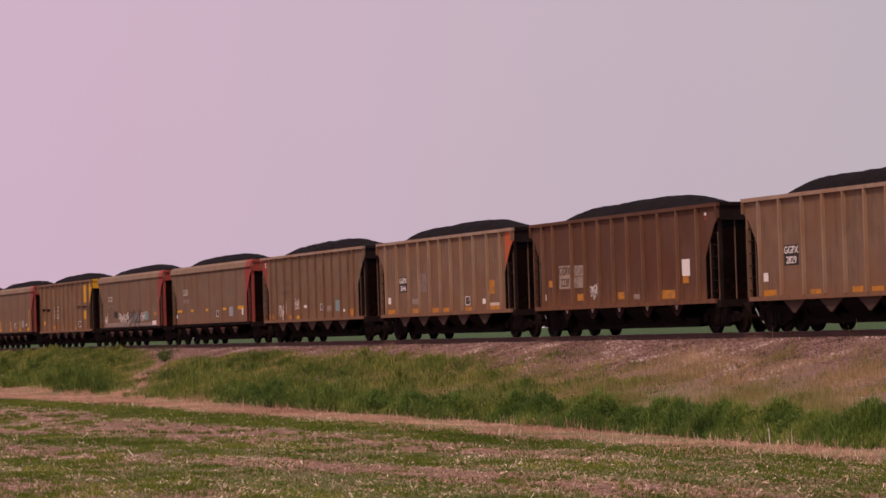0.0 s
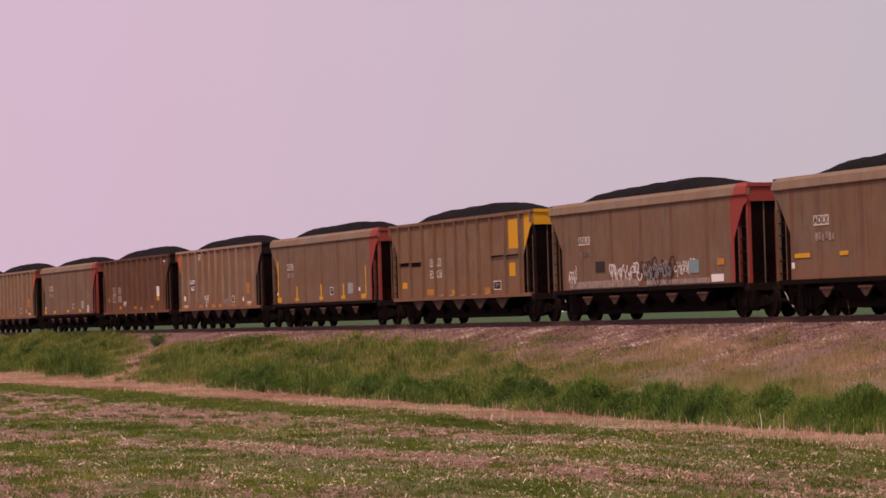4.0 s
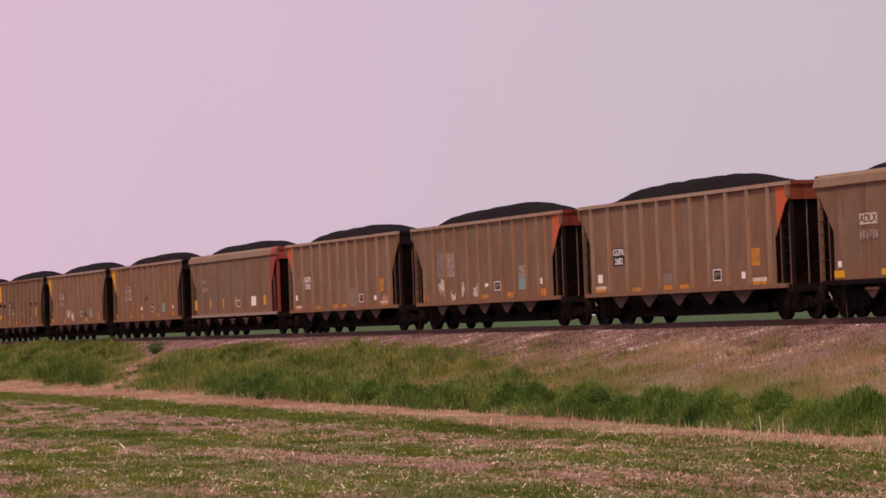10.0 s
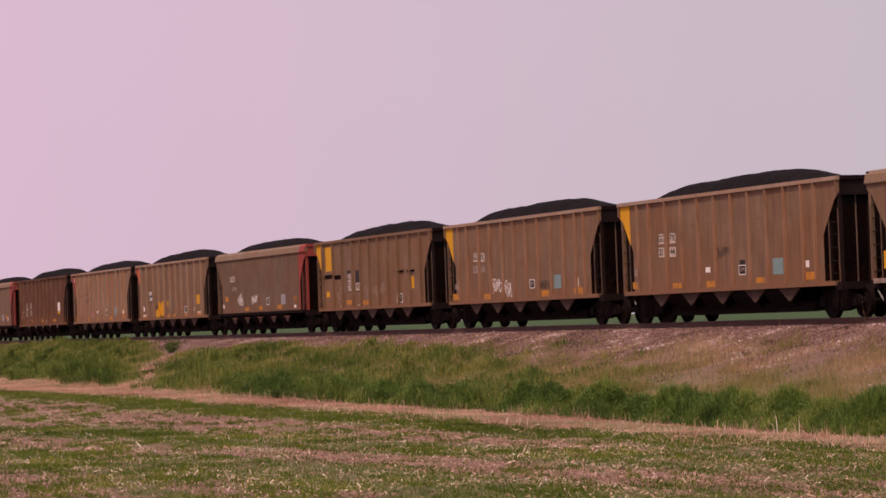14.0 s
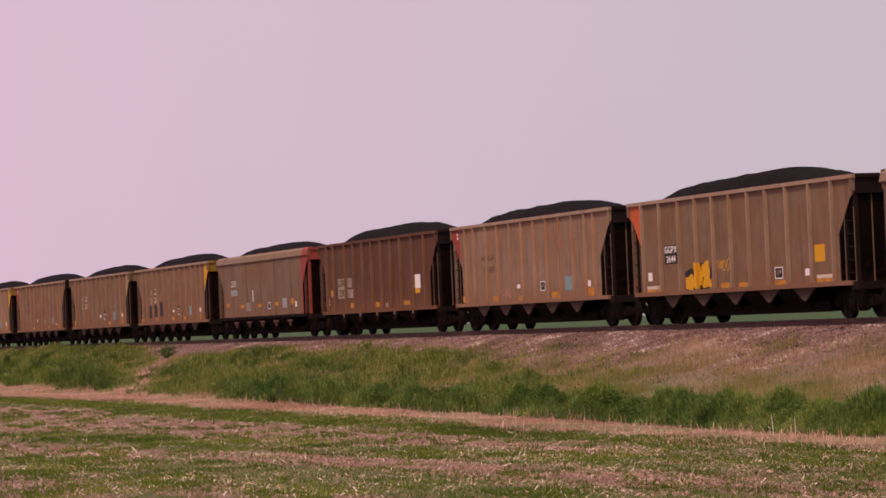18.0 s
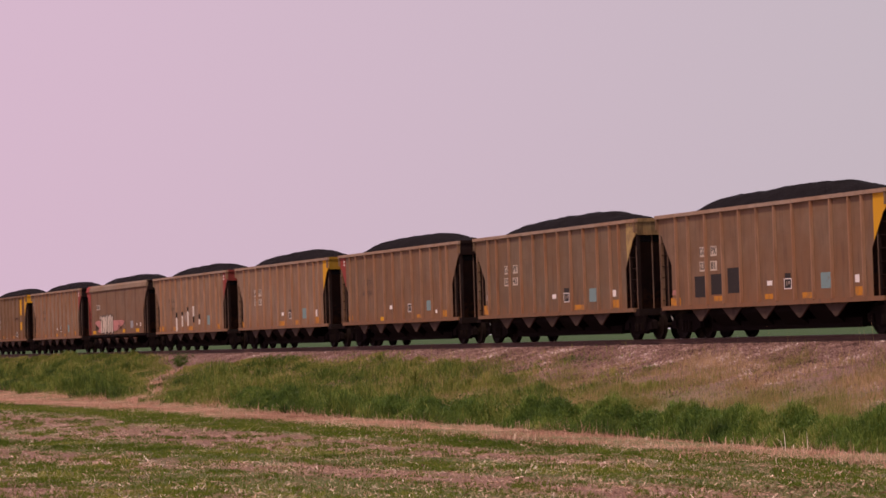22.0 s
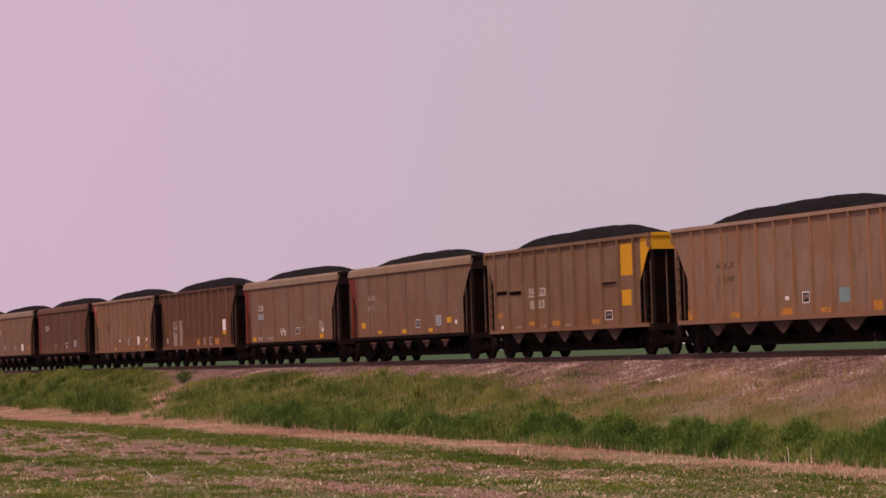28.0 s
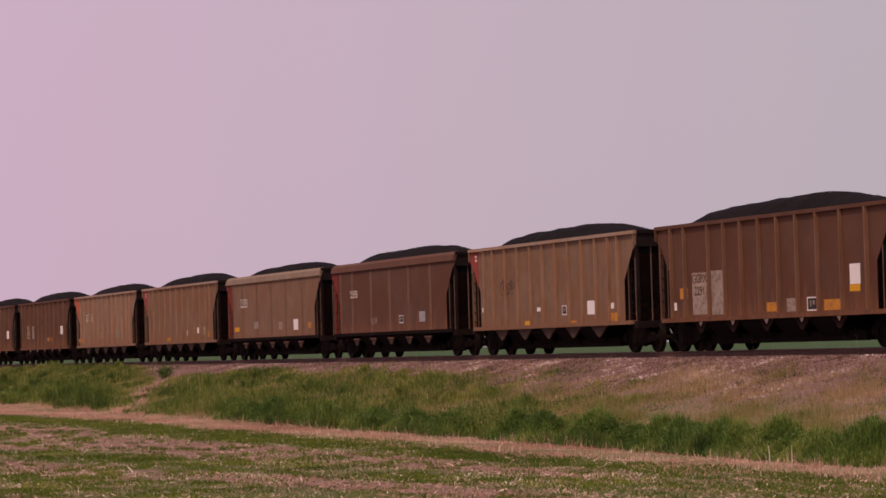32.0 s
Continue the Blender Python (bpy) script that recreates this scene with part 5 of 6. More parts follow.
hopper_car(-3, "ribbed", "tan")
hopper_car(-2, "deep", "tan", right="orange_end", marks=[
    ("boxed", -3.85, 2.19, 0.87, 0.58, "GGPX/2829"), ("white", -5.44, 1.6, 0.29, 0.25), ("orange", -5.18, 1.13, 0.82, 0.2),
    ("orange", -2.48, 1.11, 0.64, 0.15), ("orange", -0.11, 1.12, 0.58, 0.18), ("orange", 0.96, 1.1, 0.62, 0.17),
])
hopper_car(-1, "brown", "brown", right="brown", marks=[
    ("stencil", -3.96, 2.03, 1.01, 0.79, "GGPX/2238"), ("faded", -2.79, 2.22, 0.76, 0.36), ("faded", -2.82, 1.83, 0.76, 0.38),
    ("orange", -5.11, 1.83, 0.55, 0.23), ("orange", -2.7, 1.32, 0.49, 0.23), ("orange", 0.6, 1.3, 0.49, 0.23), ("orange", 4.13, 1.26, 1, 0.27),
    ("white", 5.47, 2.06, 0.55, 0.52), ("orange", 5.44, 1.69, 0.39, 0.22), ("red", 7, 3.58, 0.53, 0.27), ("scribble", -1.53, 1.47, 0.64, 0.52),
    ("white", -5.81, 1.37, 0.35, 0.22), ("faded", 1.79, 1.24, 0.45, 0.16),
])
hopper_car(0, "deep", "tan", right="orange_end", marks=[
    ("boxed", -4.03, 2.2, 0.87, 0.59, "GGPX/2646"), ("white", -5.69, 1.59, 0.31, 0.26), ("orange", -5.46, 1.14, 0.89, 0.19),
    ("orange", -2.69, 1.13, 0.71, 0.2), ("orange", -0.47, 1.13, 0.68, 0.18), ("orange", 0.72, 1.11, 0.6, 0.18), ("orange", 3.05, 1.1, 0.63, 0.2),
    ("orange", 5.42, 1.88, 0.65, 0.49), ("placard", 3.01, 1.42, 0.46, 0.33), ("white", 4.66, 1.37, 0.3, 0.19), ("cream", 5.69, 1.25, 0.95, 0.11),
    ("orange", 5.68, 1.11, 0.95, 0.17), ("faded", -2.69, 1.51, 0.65, 0.22), ("slate", -1.71, 2.22, 0.7, 0.72),
])
hopper_car(1, "ribbed", "grey", left="red", post="rustpost", marks=[
    ("black", -3.42, 2.67, 1.17, 0.22, "CEFX"), ("black", -3.5, 2.24, 1.5, 0.26, "600541"), ("scribble", -4, 1.43, 0.94, 0.73),
    ("scribble", -1.69, 1.68, 0.91, 0.6), ("yellow", -1.63, 1.12, 0.67, 0.16), ("orange", -5.79, 1.2, 0.63, 0.2), ("orange", -2.79, 1.14, 0.65, 0.16),
    ("white", -4.82, 1.32, 0.18, 0.13), ("white", -0.65, 1.58, 0.38, 0.12), ("placard", 1.65, 1.52, 0.37, 0.27), ("faded", 2.74, 1.44, 0.68, 0.25),
    ("teal", 3.96, 1.54, 0.78, 0.46), ("white", 4.7, 1.32, 0.19, 0.13), ("orange", 5.63, 1.22, 0.68, 0.31),
])
hopper_car(2, "smooth", "grey", right="red", inner="red", marks=[
    ("stencil", -4.46, 2.67, 0.88, 0.29, "ADLX"), ("faded", -4.27, 2.22, 1.14, 0.32), ("yellow", -5.59, 1.72, 0.9, 0.13),
    ("yellow", -3.24, 1.72, 0.48, 0.12), ("yellow", -0.47, 1.72, 0.42, 0.11), ("yellow", 2.69, 1.71, 0.56, 0.12), ("yellow", 5.48, 1.73, 1, 0.17),
    ("placard", 1.44, 1.51, 0.43, 0.31), ("slate", 3.84, 1.57, 0.65, 0.46), ("white", -6.15, 1.45, 0.17, 0.17), ("white", 5.76, 1.53, 0.21, 0.29),
])
hopper_car(3, "smooth", "grey", right="red", inner="red", marks=[
    ("stencil", -4.49, 2.67, 0.94, 0.28, "ADLX"), ("ink", -3.26, 1.78, 0.7, 0.35), ("teal", 3.72, 1.6, 0.69, 0.39),
    ("scribble", -1.28, 1.55, 2.31, 0.78), ("scribble", 1.08, 1.53, 2.41, 0.82, "ink"), ("scribble", 1.08, 1.52, 1.93, 0.67, "slate"),
    ("scribble", 3.14, 1.63, 1.55, 0.52), ("faded", -3.02, 1.2, 5.42, 0.23), ("scribble", -5.46, 1.51, 0.63, 0.62), ("faded", 2.54, 1.17, 4.5, 0.16),
    ("white", 5.28, 1.22, 0.82, 0.23), ("orange", 5.52, 1.7, 0.48, 0.2), ("scribble", -4.26, 2.22, 1.11, 0.23, "faded"),
])
hopper_car(4, "barred", "mud", right="yellow", inner="yellow", marks=[
    ("yellow", 5.51, 3.17, 0.93, 1.06), ("yellow", 5.32, 1.9, 0.56, 0.48), ("shelf", 3.98, 2.43, 1.14, 0.09), ("shelf", 5.39, 2.42, 1.04, 0.08),
    ("shelf", -5.76, 2.38, 1.06, 0.17), ("shelf", -4.41, 2.35, 1.27, 0.2), ("stencil", -2.8, 2.35, 0.51, 0.3, "GG"),
    ("stencil", -2, 2.36, 0.42, 0.3, "PX"), ("stencil", -2.79, 1.91, 0.43, 0.3, "21"), ("stencil", -2, 1.91, 0.5, 0.28, "47"),
    ("yellow", -5.84, 1.54, 0.55, 0.24), ("orange", -2.98, 1.23, 0.71, 0.23), ("orange", -0.46, 1.2, 0.6, 0.19), ("placard", 3.87, 1.36, 0.69, 0.33),
    ("faded", -1.88, 1.09, 0.5, 0.07), ("faded", -0.77, 1.08, 0.48, 0.07), ("faded", 0.42, 1.06, 0.47, 0.07), ("faded", 1.58, 1.07, 0.46, 0.07),
    ("faded", 2.71, 1.07, 0.44, 0.07), ("orange", 2.87, 1.19, 0.51, 0.22),
])
hopper_car(5, "smooth", "grey", right="red", inner="red", marks=[
    ("stencil", -4.5, 2.68, 0.93, 0.28, "ADLX"), ("faded", -4.38, 2.3, 1, 0.31), ("yellow", -6.27, 2.17, 0.15, 1.63),
    ("yellow", -6.15, 1.23, 0.61, 0.23), ("yellow", -3.56, 1.53, 0.18, 0.53), ("yellow", -3.56, 1.22, 0.51, 0.14),
    ("yellow", -0.16, 1.55, 0.17, 0.54), ("yellow", -0.17, 1.22, 0.48, 0.16), ("yellow", 2.83, 1.51, 0.16, 0.55), ("yellow", 2.79, 1.22, 0.51, 0.14),
    ("yellow", 5.71, 1.88, 0.12, 1.21), ("yellow", 5.39, 1.22, 0.55, 0.2), ("placard", 1.29, 1.51, 0.43, 0.33), ("slate", 3.75, 1.58, 0.66, 0.45),
    ("white", 4.89, 1.52, 0.18, 0.15), ("white", -6.38, 1.51, 0.19, 0.14),
])
hopper_car(6, "deep", "tan", left="orange_end", marks=[
    ("boxed", -4.53, 2.18, 0.96, 0.64, "GGPX/2652"), ("scribble", -3.2, 3.56, 0.45, 0.32), ("scribble", -2.12, 1.5, 0.93, 0.43),
    ("scribble", -2.1, 1.14, 0.25, 0.27), ("scribble", -3.32, 1.49, 0.71, 0.49, "blue"), ("white", -6.03, 1.55, 0.32, 0.25),
    ("cream", -5.9, 1.17, 0.91, 0.08), ("orange", -5.91, 1.07, 0.91, 0.12), ("orange", -3.19, 1.12, 0.53, 0.17), ("orange", -0.88, 1.12, 0.55, 0.18),
    ("orange", 0.28, 1.11, 0.51, 0.16), ("orange", 2.57, 1.1, 0.55, 0.17), ("placard", 2.57, 1.41, 0.46, 0.31), ("white", 4.24, 1.37, 0.23, 0.19),
    ("orange", 5.04, 1.88, 0.57, 0.5), ("cream", 5.17, 1.21, 0.74, 0.1), ("orange", 5.16, 1.09, 0.74, 0.15),
    ("scribble", 1.41, 1.28, 1.01, 0.41, "slate"),
])
hopper_car(7, "brown", "brown", right="brown", marks=[
    ("stencil", -4.62, 1.99, 0.96, 0.84, "GGPX/2266"), ("faded", -3.47, 2.21, 0.57, 0.39), ("faded", -3.44, 1.76, 0.72, 0.37),
    ("orange", -5.8, 1.72, 0.45, 0.25), ("orange", -3.27, 1.26, 0.57, 0.17), ("orange", -0.07, 1.23, 0.57, 0.15), ("orange", 3.43, 1.23, 0.72, 0.14),
    ("white", 4.81, 2.04, 0.54, 0.51), ("yellow", 4.8, 1.67, 0.45, 0.23), ("scribble", -2.29, 1.47, 0.63, 0.33), ("white", -6.34, 1.67, 0.3, 0.21),
    ("red", 6.26, 3.53, 0.7, 0.21), ("faded", 1.19, 1.17, 0.42, 0.17),
])
hopper_car(8, "smooth", "grey", right="red", inner="red", marks=[
    ("stencil", -4.45, 2.66, 0.94, 0.3, "ADLX"), ("faded", -4.44, 2.24, 1.04, 0.34), ("yellow", -6.11, 1.21, 0.56, 0.2),
    ("yellow", -3.61, 1.21, 0.52, 0.17), ("yellow", -0, 1.23, 0.55, 0.15), ("yellow", 3.15, 1.23, 0.51, 0.16), ("placard", 1.41, 1.51, 0.46, 0.3),
    ("slate", 3.83, 1.58, 0.66, 0.46), ("white", -6.07, 1.48, 0.21, 0.17), ("cream", 5.17, 1.44, 0.41, 0.18), ("cream", 5.15, 1.23, 0.58, 0.24),
])
hopper_car(9, "deep", "tan", right="orange_end", inner="orange_end", marks=[
    ("boxed", -4.32, 2.18, 0.86, 0.58, "GGPX/2682"), ("placard", 2.66, 1.4, 0.53, 0.35), ("white", 4.36, 1.35, 0.24, 0.2),
    ("orange", 5.1, 1.86, 0.65, 0.51), ("cream", 5.36, 1.2, 0.88, 0.11), ("orange", 5.34, 1.08, 0.88, 0.13), ("orange", -3.04, 1.09, 0.67, 0.16),
    ("orange", -0.75, 1.11, 0.6, 0.17), ("orange", 0.39, 1.1, 0.62, 0.16), ("white", -5.83, 1.52, 0.37, 0.27), ("cream", -5.77, 1.22, 0.85, 0.1),
    ("orange", -5.78, 1.12, 0.85, 0.1), ("slate", -0.76, 1.39, 0.67, 0.33),
])
hopper_car(10, "ribbed", "grey", right="orange_end", inner="red", marks=[
    ("slate", -4.27, 2.46, 0.84, 0.95), ("faded", -3.29, 2.43, 1, 0.91), ("scribble", -4.2, 1.61, 0.66, 0.73), ("scribble", -3.08, 1.24, 0.41, 0.4),
    ("scribble", -2.07, 1.48, 0.34, 0.62), ("scribble", -0.78, 1.41, 0.55, 0.67), ("white", 0.3, 1.58, 0.32, 0.12),
    ("placard", 1.37, 1.52, 0.58, 0.32), ("faded", 3.68, 1.99, 0.62, 0.39), ("teal", 3.68, 1.56, 0.7, 0.44), ("white", 5.37, 1.59, 0.22, 0.2),
    ("orange", -5.97, 1.23, 0.56, 0.19), ("orange", 0.09, 1.17, 0.68, 0.14), ("orange", 2.66, 1.17, 0.77, 0.19), ("orange", 5.58, 1.2, 0.6, 0.25),
    ("faded", -6.01, 1.69, 0.28, 0.19),
])
hopper_car(11, "deep", "tan", left="orange_end", marks=[
    ("letters", -4.47, 2.18, 0.89, 0.59, "GGPX/2706"), ("white", -6.13, 1.58, 0.37, 0.23), ("cream", -5.83, 1.18, 0.92, 0.09),
    ("orange", -5.84, 1.09, 0.92, 0.09), ("orange", -3.1, 1.11, 0.63, 0.15), ("orange", -0.75, 1.12, 0.63, 0.16), ("orange", 0.38, 1.11, 0.61, 0.17),
    ("slate", 1.48, 1.45, 0.73, 0.8), ("placard", 2.61, 1.4, 0.51, 0.34), ("white", 4.31, 1.38, 0.27, 0.19), ("orange", 5.1, 1.88, 0.55, 0.51),
    ("cream", 5.33, 1.19, 0.92, 0.08), ("orange", 5.32, 1.1, 0.92, 0.1), ("blob", 5.48, 1.36, 0.64, 0.26, "pink"),
])
hopper_car(12, "smooth", "grey", right="red", inner="red", sill="faded", marks=[
    ("faded", -4.72, 2.69, 0.91, 0.21), ("faded", -4.56, 2.28, 0.91, 0.34), ("yellow", -6.26, 1.54, 0.42, 0.48), ("yellow", -3.68, 1.57, 0.16, 0.43),
    ("yellow", -1.46, 1.58, 0.16, 0.43), ("yellow", 0.71, 1.59, 0.15, 0.44), ("yellow", 5.35, 1.6, 0.34, 0.44), ("placard", 1.13, 1.51, 0.55, 0.32),
    ("white", 3.6, 1.58, 0.74, 0.44),
])
hopper_car(13, "ribbed", "mud", left="yellow", marks=[
    ("stencil", -4.18, 2.66, 0.43, 0.31, "GG"), ("stencil", -3.37, 2.66, 0.43, 0.32, "PX"), ("stencil", -4.2, 2.24, 0.41, 0.31, "22"),
    ("stencil", -3.39, 2.23, 0.46, 0.31, "44"), ("scribble", 0.12, 2.12, 0.81, 0.38, "ink"), ("white", -0.95, 1.59, 0.32, 0.16),
    ("ink", 1.37, 1.74, 0.36, 0.15), ("placard", 1.35, 1.52, 0.46, 0.3), ("teal", 3.61, 1.56, 0.65, 0.47), ("white", 5.38, 1.57, 0.23, 0.19),
    ("orange", -6.16, 1.24, 0.6, 0.22), ("orange", -3.11, 1.16, 0.71, 0.16), ("orange", -0.76, 1.15, 0.67, 0.18), ("orange", 2.5, 1.18, 0.57, 0.17),
    ("orange", 5.54, 1.23, 0.55, 0.22), ("faded", -6.15, 1.65, 0.3, 0.23),
])
hopper_car(14, "ribbed", "mud", left="yellow", marks=[
    ("stencil", -4.23, 2.64, 0.48, 0.31, "GG"), ("stencil", -3.55, 2.62, 0.48, 0.32, "PX"), ("faded", -4.28, 2.2, 0.48, 0.28),
    ("faded", -3.57, 2.19, 0.52, 0.25), ("scribble", -2.2, 1.52, 0.85, 0.65), ("scribble", -1.08, 1.44, 0.72, 0.68),
    ("placard", 1.2, 1.52, 0.47, 0.32), ("scribble", 2.27, 1.48, 0.82, 0.41, "ink"), ("teal", 3.49, 1.54, 0.62, 0.48),
    ("orange", 2.37, 1.16, 0.71, 0.23), ("orange", 5.27, 1.18, 0.74, 0.23), ("orange", -6.35, 1.2, 0.75, 0.25), ("white", 5.19, 1.48, 0.27, 0.31),
    ("faded", -6.27, 1.59, 0.33, 0.21), ("orange", -3.16, 1.15, 0.59, 0.22),
])
hopper_car(15, "barred", "mud", left="yellow", marks=[
    ("yellow", -5.55, 3.18, 0.95, 1.07), ("shelf", -5.67, 2.42, 1.05, 0.21), ("shelf", -4.23, 2.37, 1.23, 0.22), ("ink", -2.81, 2.15, 0.71, 0.91),
    ("ink", -1.68, 2.13, 0.73, 0.9), ("stencil", -2.81, 2.28, 0.59, 0.33, "GG"), ("stencil", -1.72, 2.26, 0.56, 0.33, "PX"),
    ("stencil", -2.79, 1.9, 0.57, 0.34, "21"), ("stencil", -1.75, 1.89, 0.56, 0.32, "91"), ("yellow", -5.8, 1.64, 0.49, 0.24),
    ("scribble", -4.04, 1.62, 0.9, 0.65, "faded"), ("scribble", -0.53, 1.54, 0.67, 0.7, "faded"), ("scribble", 0.5, 1.61, 0.55, 0.69, "faded"),
    ("orange", -2.95, 1.25, 0.69, 0.2), ("faded", -4.01, 1.1, 0.47, 0.08), ("faded", -1.71, 1.12, 0.44, 0.07), ("shelf", 3.55, 2.39, 0.94, 0.11),
    ("shelf", 4.81, 2.38, 0.92, 0.11), ("yellow", 4.87, 1.9, 0.6, 0.48), ("placard", 3.44, 1.3, 0.66, 0.36), ("orange", -0.84, 1.21, 0.76, 0.2),
    ("scribble", 1.21, 1.76, 0.73, 0.81, "faded"),
])
hopper_car(16, "smooth", "olive", right="red", inner="red", marks=[
    ("stencil", -4.48, 2.7, 0.85, 0.26, "ADLX"), ("faded", -4.17, 2.22, 0.81, 0.28), ("scribble", -3.13, 1.64, 0.83, 0.65),
    ("scribble", -0.81, 1.65, 1.01, 0.43), ("placard", 1.4, 1.52, 0.45, 0.33), ("slate", 3.79, 1.57, 0.66, 0.46), ("orange", -5.51, 1.75, 0.52, 0.23),
    ("orange", 0.2, 1.23, 0.46, 0.19), ("orange", 3.21, 1.24, 0.72, 0.19), ("orange", -2.1, 1.21, 0.65, 0.16),
    ("scribble", 5.63, 1.59, 0.44, 0.4, "orange"), ("white", 5.59, 1.22, 0.3, 0.13), ("white", -6.12, 1.4, 0.21, 0.18),
])
hopper_car(17, "deep", "tan", left="orange_end", marks=[
    ("blob", -2.62, 1.34, 1.75, 0.84, "ink"), ("blob", -3.02, 1.26, 0.66, 0.58, "yellow"), ("blob", -2.48, 1.46, 0.72, 0.95, "yellow"),
    ("blob", -1.92, 1.46, 0.86, 1.02, "ink"), ("blob", -1.90, 1.62, 0.66, 0.62, "yellow"), ("blob", -1.86, 1.24, 0.74, 0.36, "yellow"),
    ("boxed", -4.3, 2.19, 0.91, 0.59, "GGPX/2644"), ("scribble", -0.68, 1.77, 0.83, 0.46, "yellow"),
    ("white", -5.87, 1.54, 0.29, 0.27), ("cream", -5.67, 1.19, 0.93, 0.11), ("orange", -5.68, 1.07, 0.93, 0.12), ("orange", -0.63, 1.12, 0.55, 0.18),
    ("orange", 0.56, 1.1, 0.61, 0.17), ("orange", 2.88, 1.1, 0.67, 0.16), ("placard", 2.83, 1.39, 0.5, 0.34), ("white", 4.52, 1.36, 0.25, 0.2),
    ("yellow", 5.29, 1.87, 0.59, 0.48), ("cream", 5.53, 1.21, 0.92, 0.1), ("orange", 5.52, 1.08, 0.92, 0.16),
])
hopper_car(18, "ribbed", "buff", left="red", marks=[
    ("black", -3.64, 2.66, 1.25, 0.26, "ADLX"), ("black", -3.55, 2.23, 1.41, 0.26, "121309"), ("orange", -6, 1.22, 0.58, 0.24),
    ("orange", -3.01, 1.15, 0.51, 0.19), ("orange", -0.5, 1.13, 0.59, 0.16), ("white", -0.75, 1.55, 0.3, 0.14),
    ("scribble", -1.9, 1.43, 0.78, 0.51, "pink"), ("placard", 1.47, 1.5, 0.42, 0.33), ("teal", 3.76, 1.53, 0.67, 0.48),
    ("orange", 5.6, 1.2, 0.62, 0.28), ("orange", 2.62, 1.15, 0.69, 0.24), ("white", 5.48, 1.48, 0.26, 0.21),
])
hopper_car(19, "brown", "brown", left="brown", marks=[
    ("stencil", -4.42, 2, 1, 0.83, "GGPX/2288"), ("faded", -3.35, 2.22, 0.62, 0.4), ("faded", -3.28, 1.76, 0.72, 0.36),
    ("orange", -5.63, 1.82, 0.58, 0.28), ("orange", -3.06, 1.26, 0.45, 0.2), ("orange", 0.15, 1.23, 0.51, 0.2), ("orange", 3.63, 1.23, 0.81, 0.17),
    ("white", 5, 2.05, 0.63, 0.54), ("yellow", 4.97, 1.68, 0.52, 0.19), ("white", -6.25, 1.45, 0.31, 0.29), ("faded", 1.3, 1.18, 0.35, 0.16),
    ("red", -7.22, 3.55, 0.46, 0.27),
])
hopper_car(20, "smooth", "grey", right="red", inner="red", marks=[
    ("stencil", -4.6, 2.66, 0.86, 0.29, "ADLX"), ("slate", -4.51, 2.22, 1.11, 0.29), ("orange", -5.58, 1.64, 0.48, 0.18),
    ("orange", -3.16, 1.55, 0.59, 0.16), ("orange", -0.33, 1.53, 0.56, 0.15), ("orange", 2.39, 1.56, 0.57, 0.17), ("orange", 4.79, 1.63, 0.49, 0.25),
    ("placard", 1.23, 1.51, 0.44, 0.32), ("slate", 3.63, 1.58, 0.64, 0.44), ("white", 5.31, 1.5, 0.22, 0.26), ("faded", -2.16, 1.51, 0.71, 0.41),
    ("white", -1.37, 2.02, 0.1, 0.53),
])
hopper_car(21, "ribbed", "mud", right="yellow", inner="yellow", marks=[
    ("stencil", -4.18, 2.67, 0.41, 0.3, "GC"), ("stencil", -3.42, 2.67, 0.43, 0.31, "PX"), ("stencil", -4.21, 2.22, 0.41, 0.3, "23"),
    ("stencil", -3.45, 2.22, 0.46, 0.3, "81"), ("ink", -4.39, 1.6, 0.83, 0.65), ("ink", -3.25, 1.65, 0.83, 0.62), ("ink", -2.11, 1.73, 0.84, 0.77),
    ("white", 0.21, 1.58, 0.32, 0.14), ("ink", 1.35, 1.76, 0.36, 0.15), ("placard", 1.34, 1.53, 0.46, 0.31), ("teal", 3.64, 1.56, 0.62, 0.45),
    ("white", 5.41, 1.56, 0.24, 0.22), ("orange", -6.21, 1.18, 0.72, 0.25), ("orange", -3.15, 1.21, 0.67, 0.16), ("orange", 0.14, 1.19, 0.5, 0.15),
    ("orange", 2.5, 1.17, 0.59, 0.17), ("orange", 5.58, 1.21, 0.59, 0.25), ("blob", -6.29, 1.46, 0.35, 0.19, "pink"),
])
hopper_car(22, "ribbed", "grey", right="pale", inner="pale", marks=[
    ("stencil", -4.27, 2.66, 0.46, 0.3, "GC"), ("stencil", -3.46, 2.67, 0.46, 0.3, "PX"), ("stencil", -4.31, 2.23, 0.46, 0.29, "22"),
    ("stencil", -3.48, 2.23, 0.49, 0.28, "43"), ("white", 0.11, 1.59, 0.35, 0.15), ("ink", 1.22, 1.78, 0.42, 0.16),
    ("placard", 1.2, 1.53, 0.48, 0.33), ("teal", 3.47, 1.56, 0.59, 0.45), ("orange", -6.35, 1.24, 0.6, 0.34), ("orange", 2.31, 1.17, 0.85, 0.17),
    ("orange", 5.31, 1.22, 0.73, 0.26), ("white", 5.24, 1.57, 0.29, 0.22), ("faded", -6.27, 1.7, 0.36, 0.2),
])
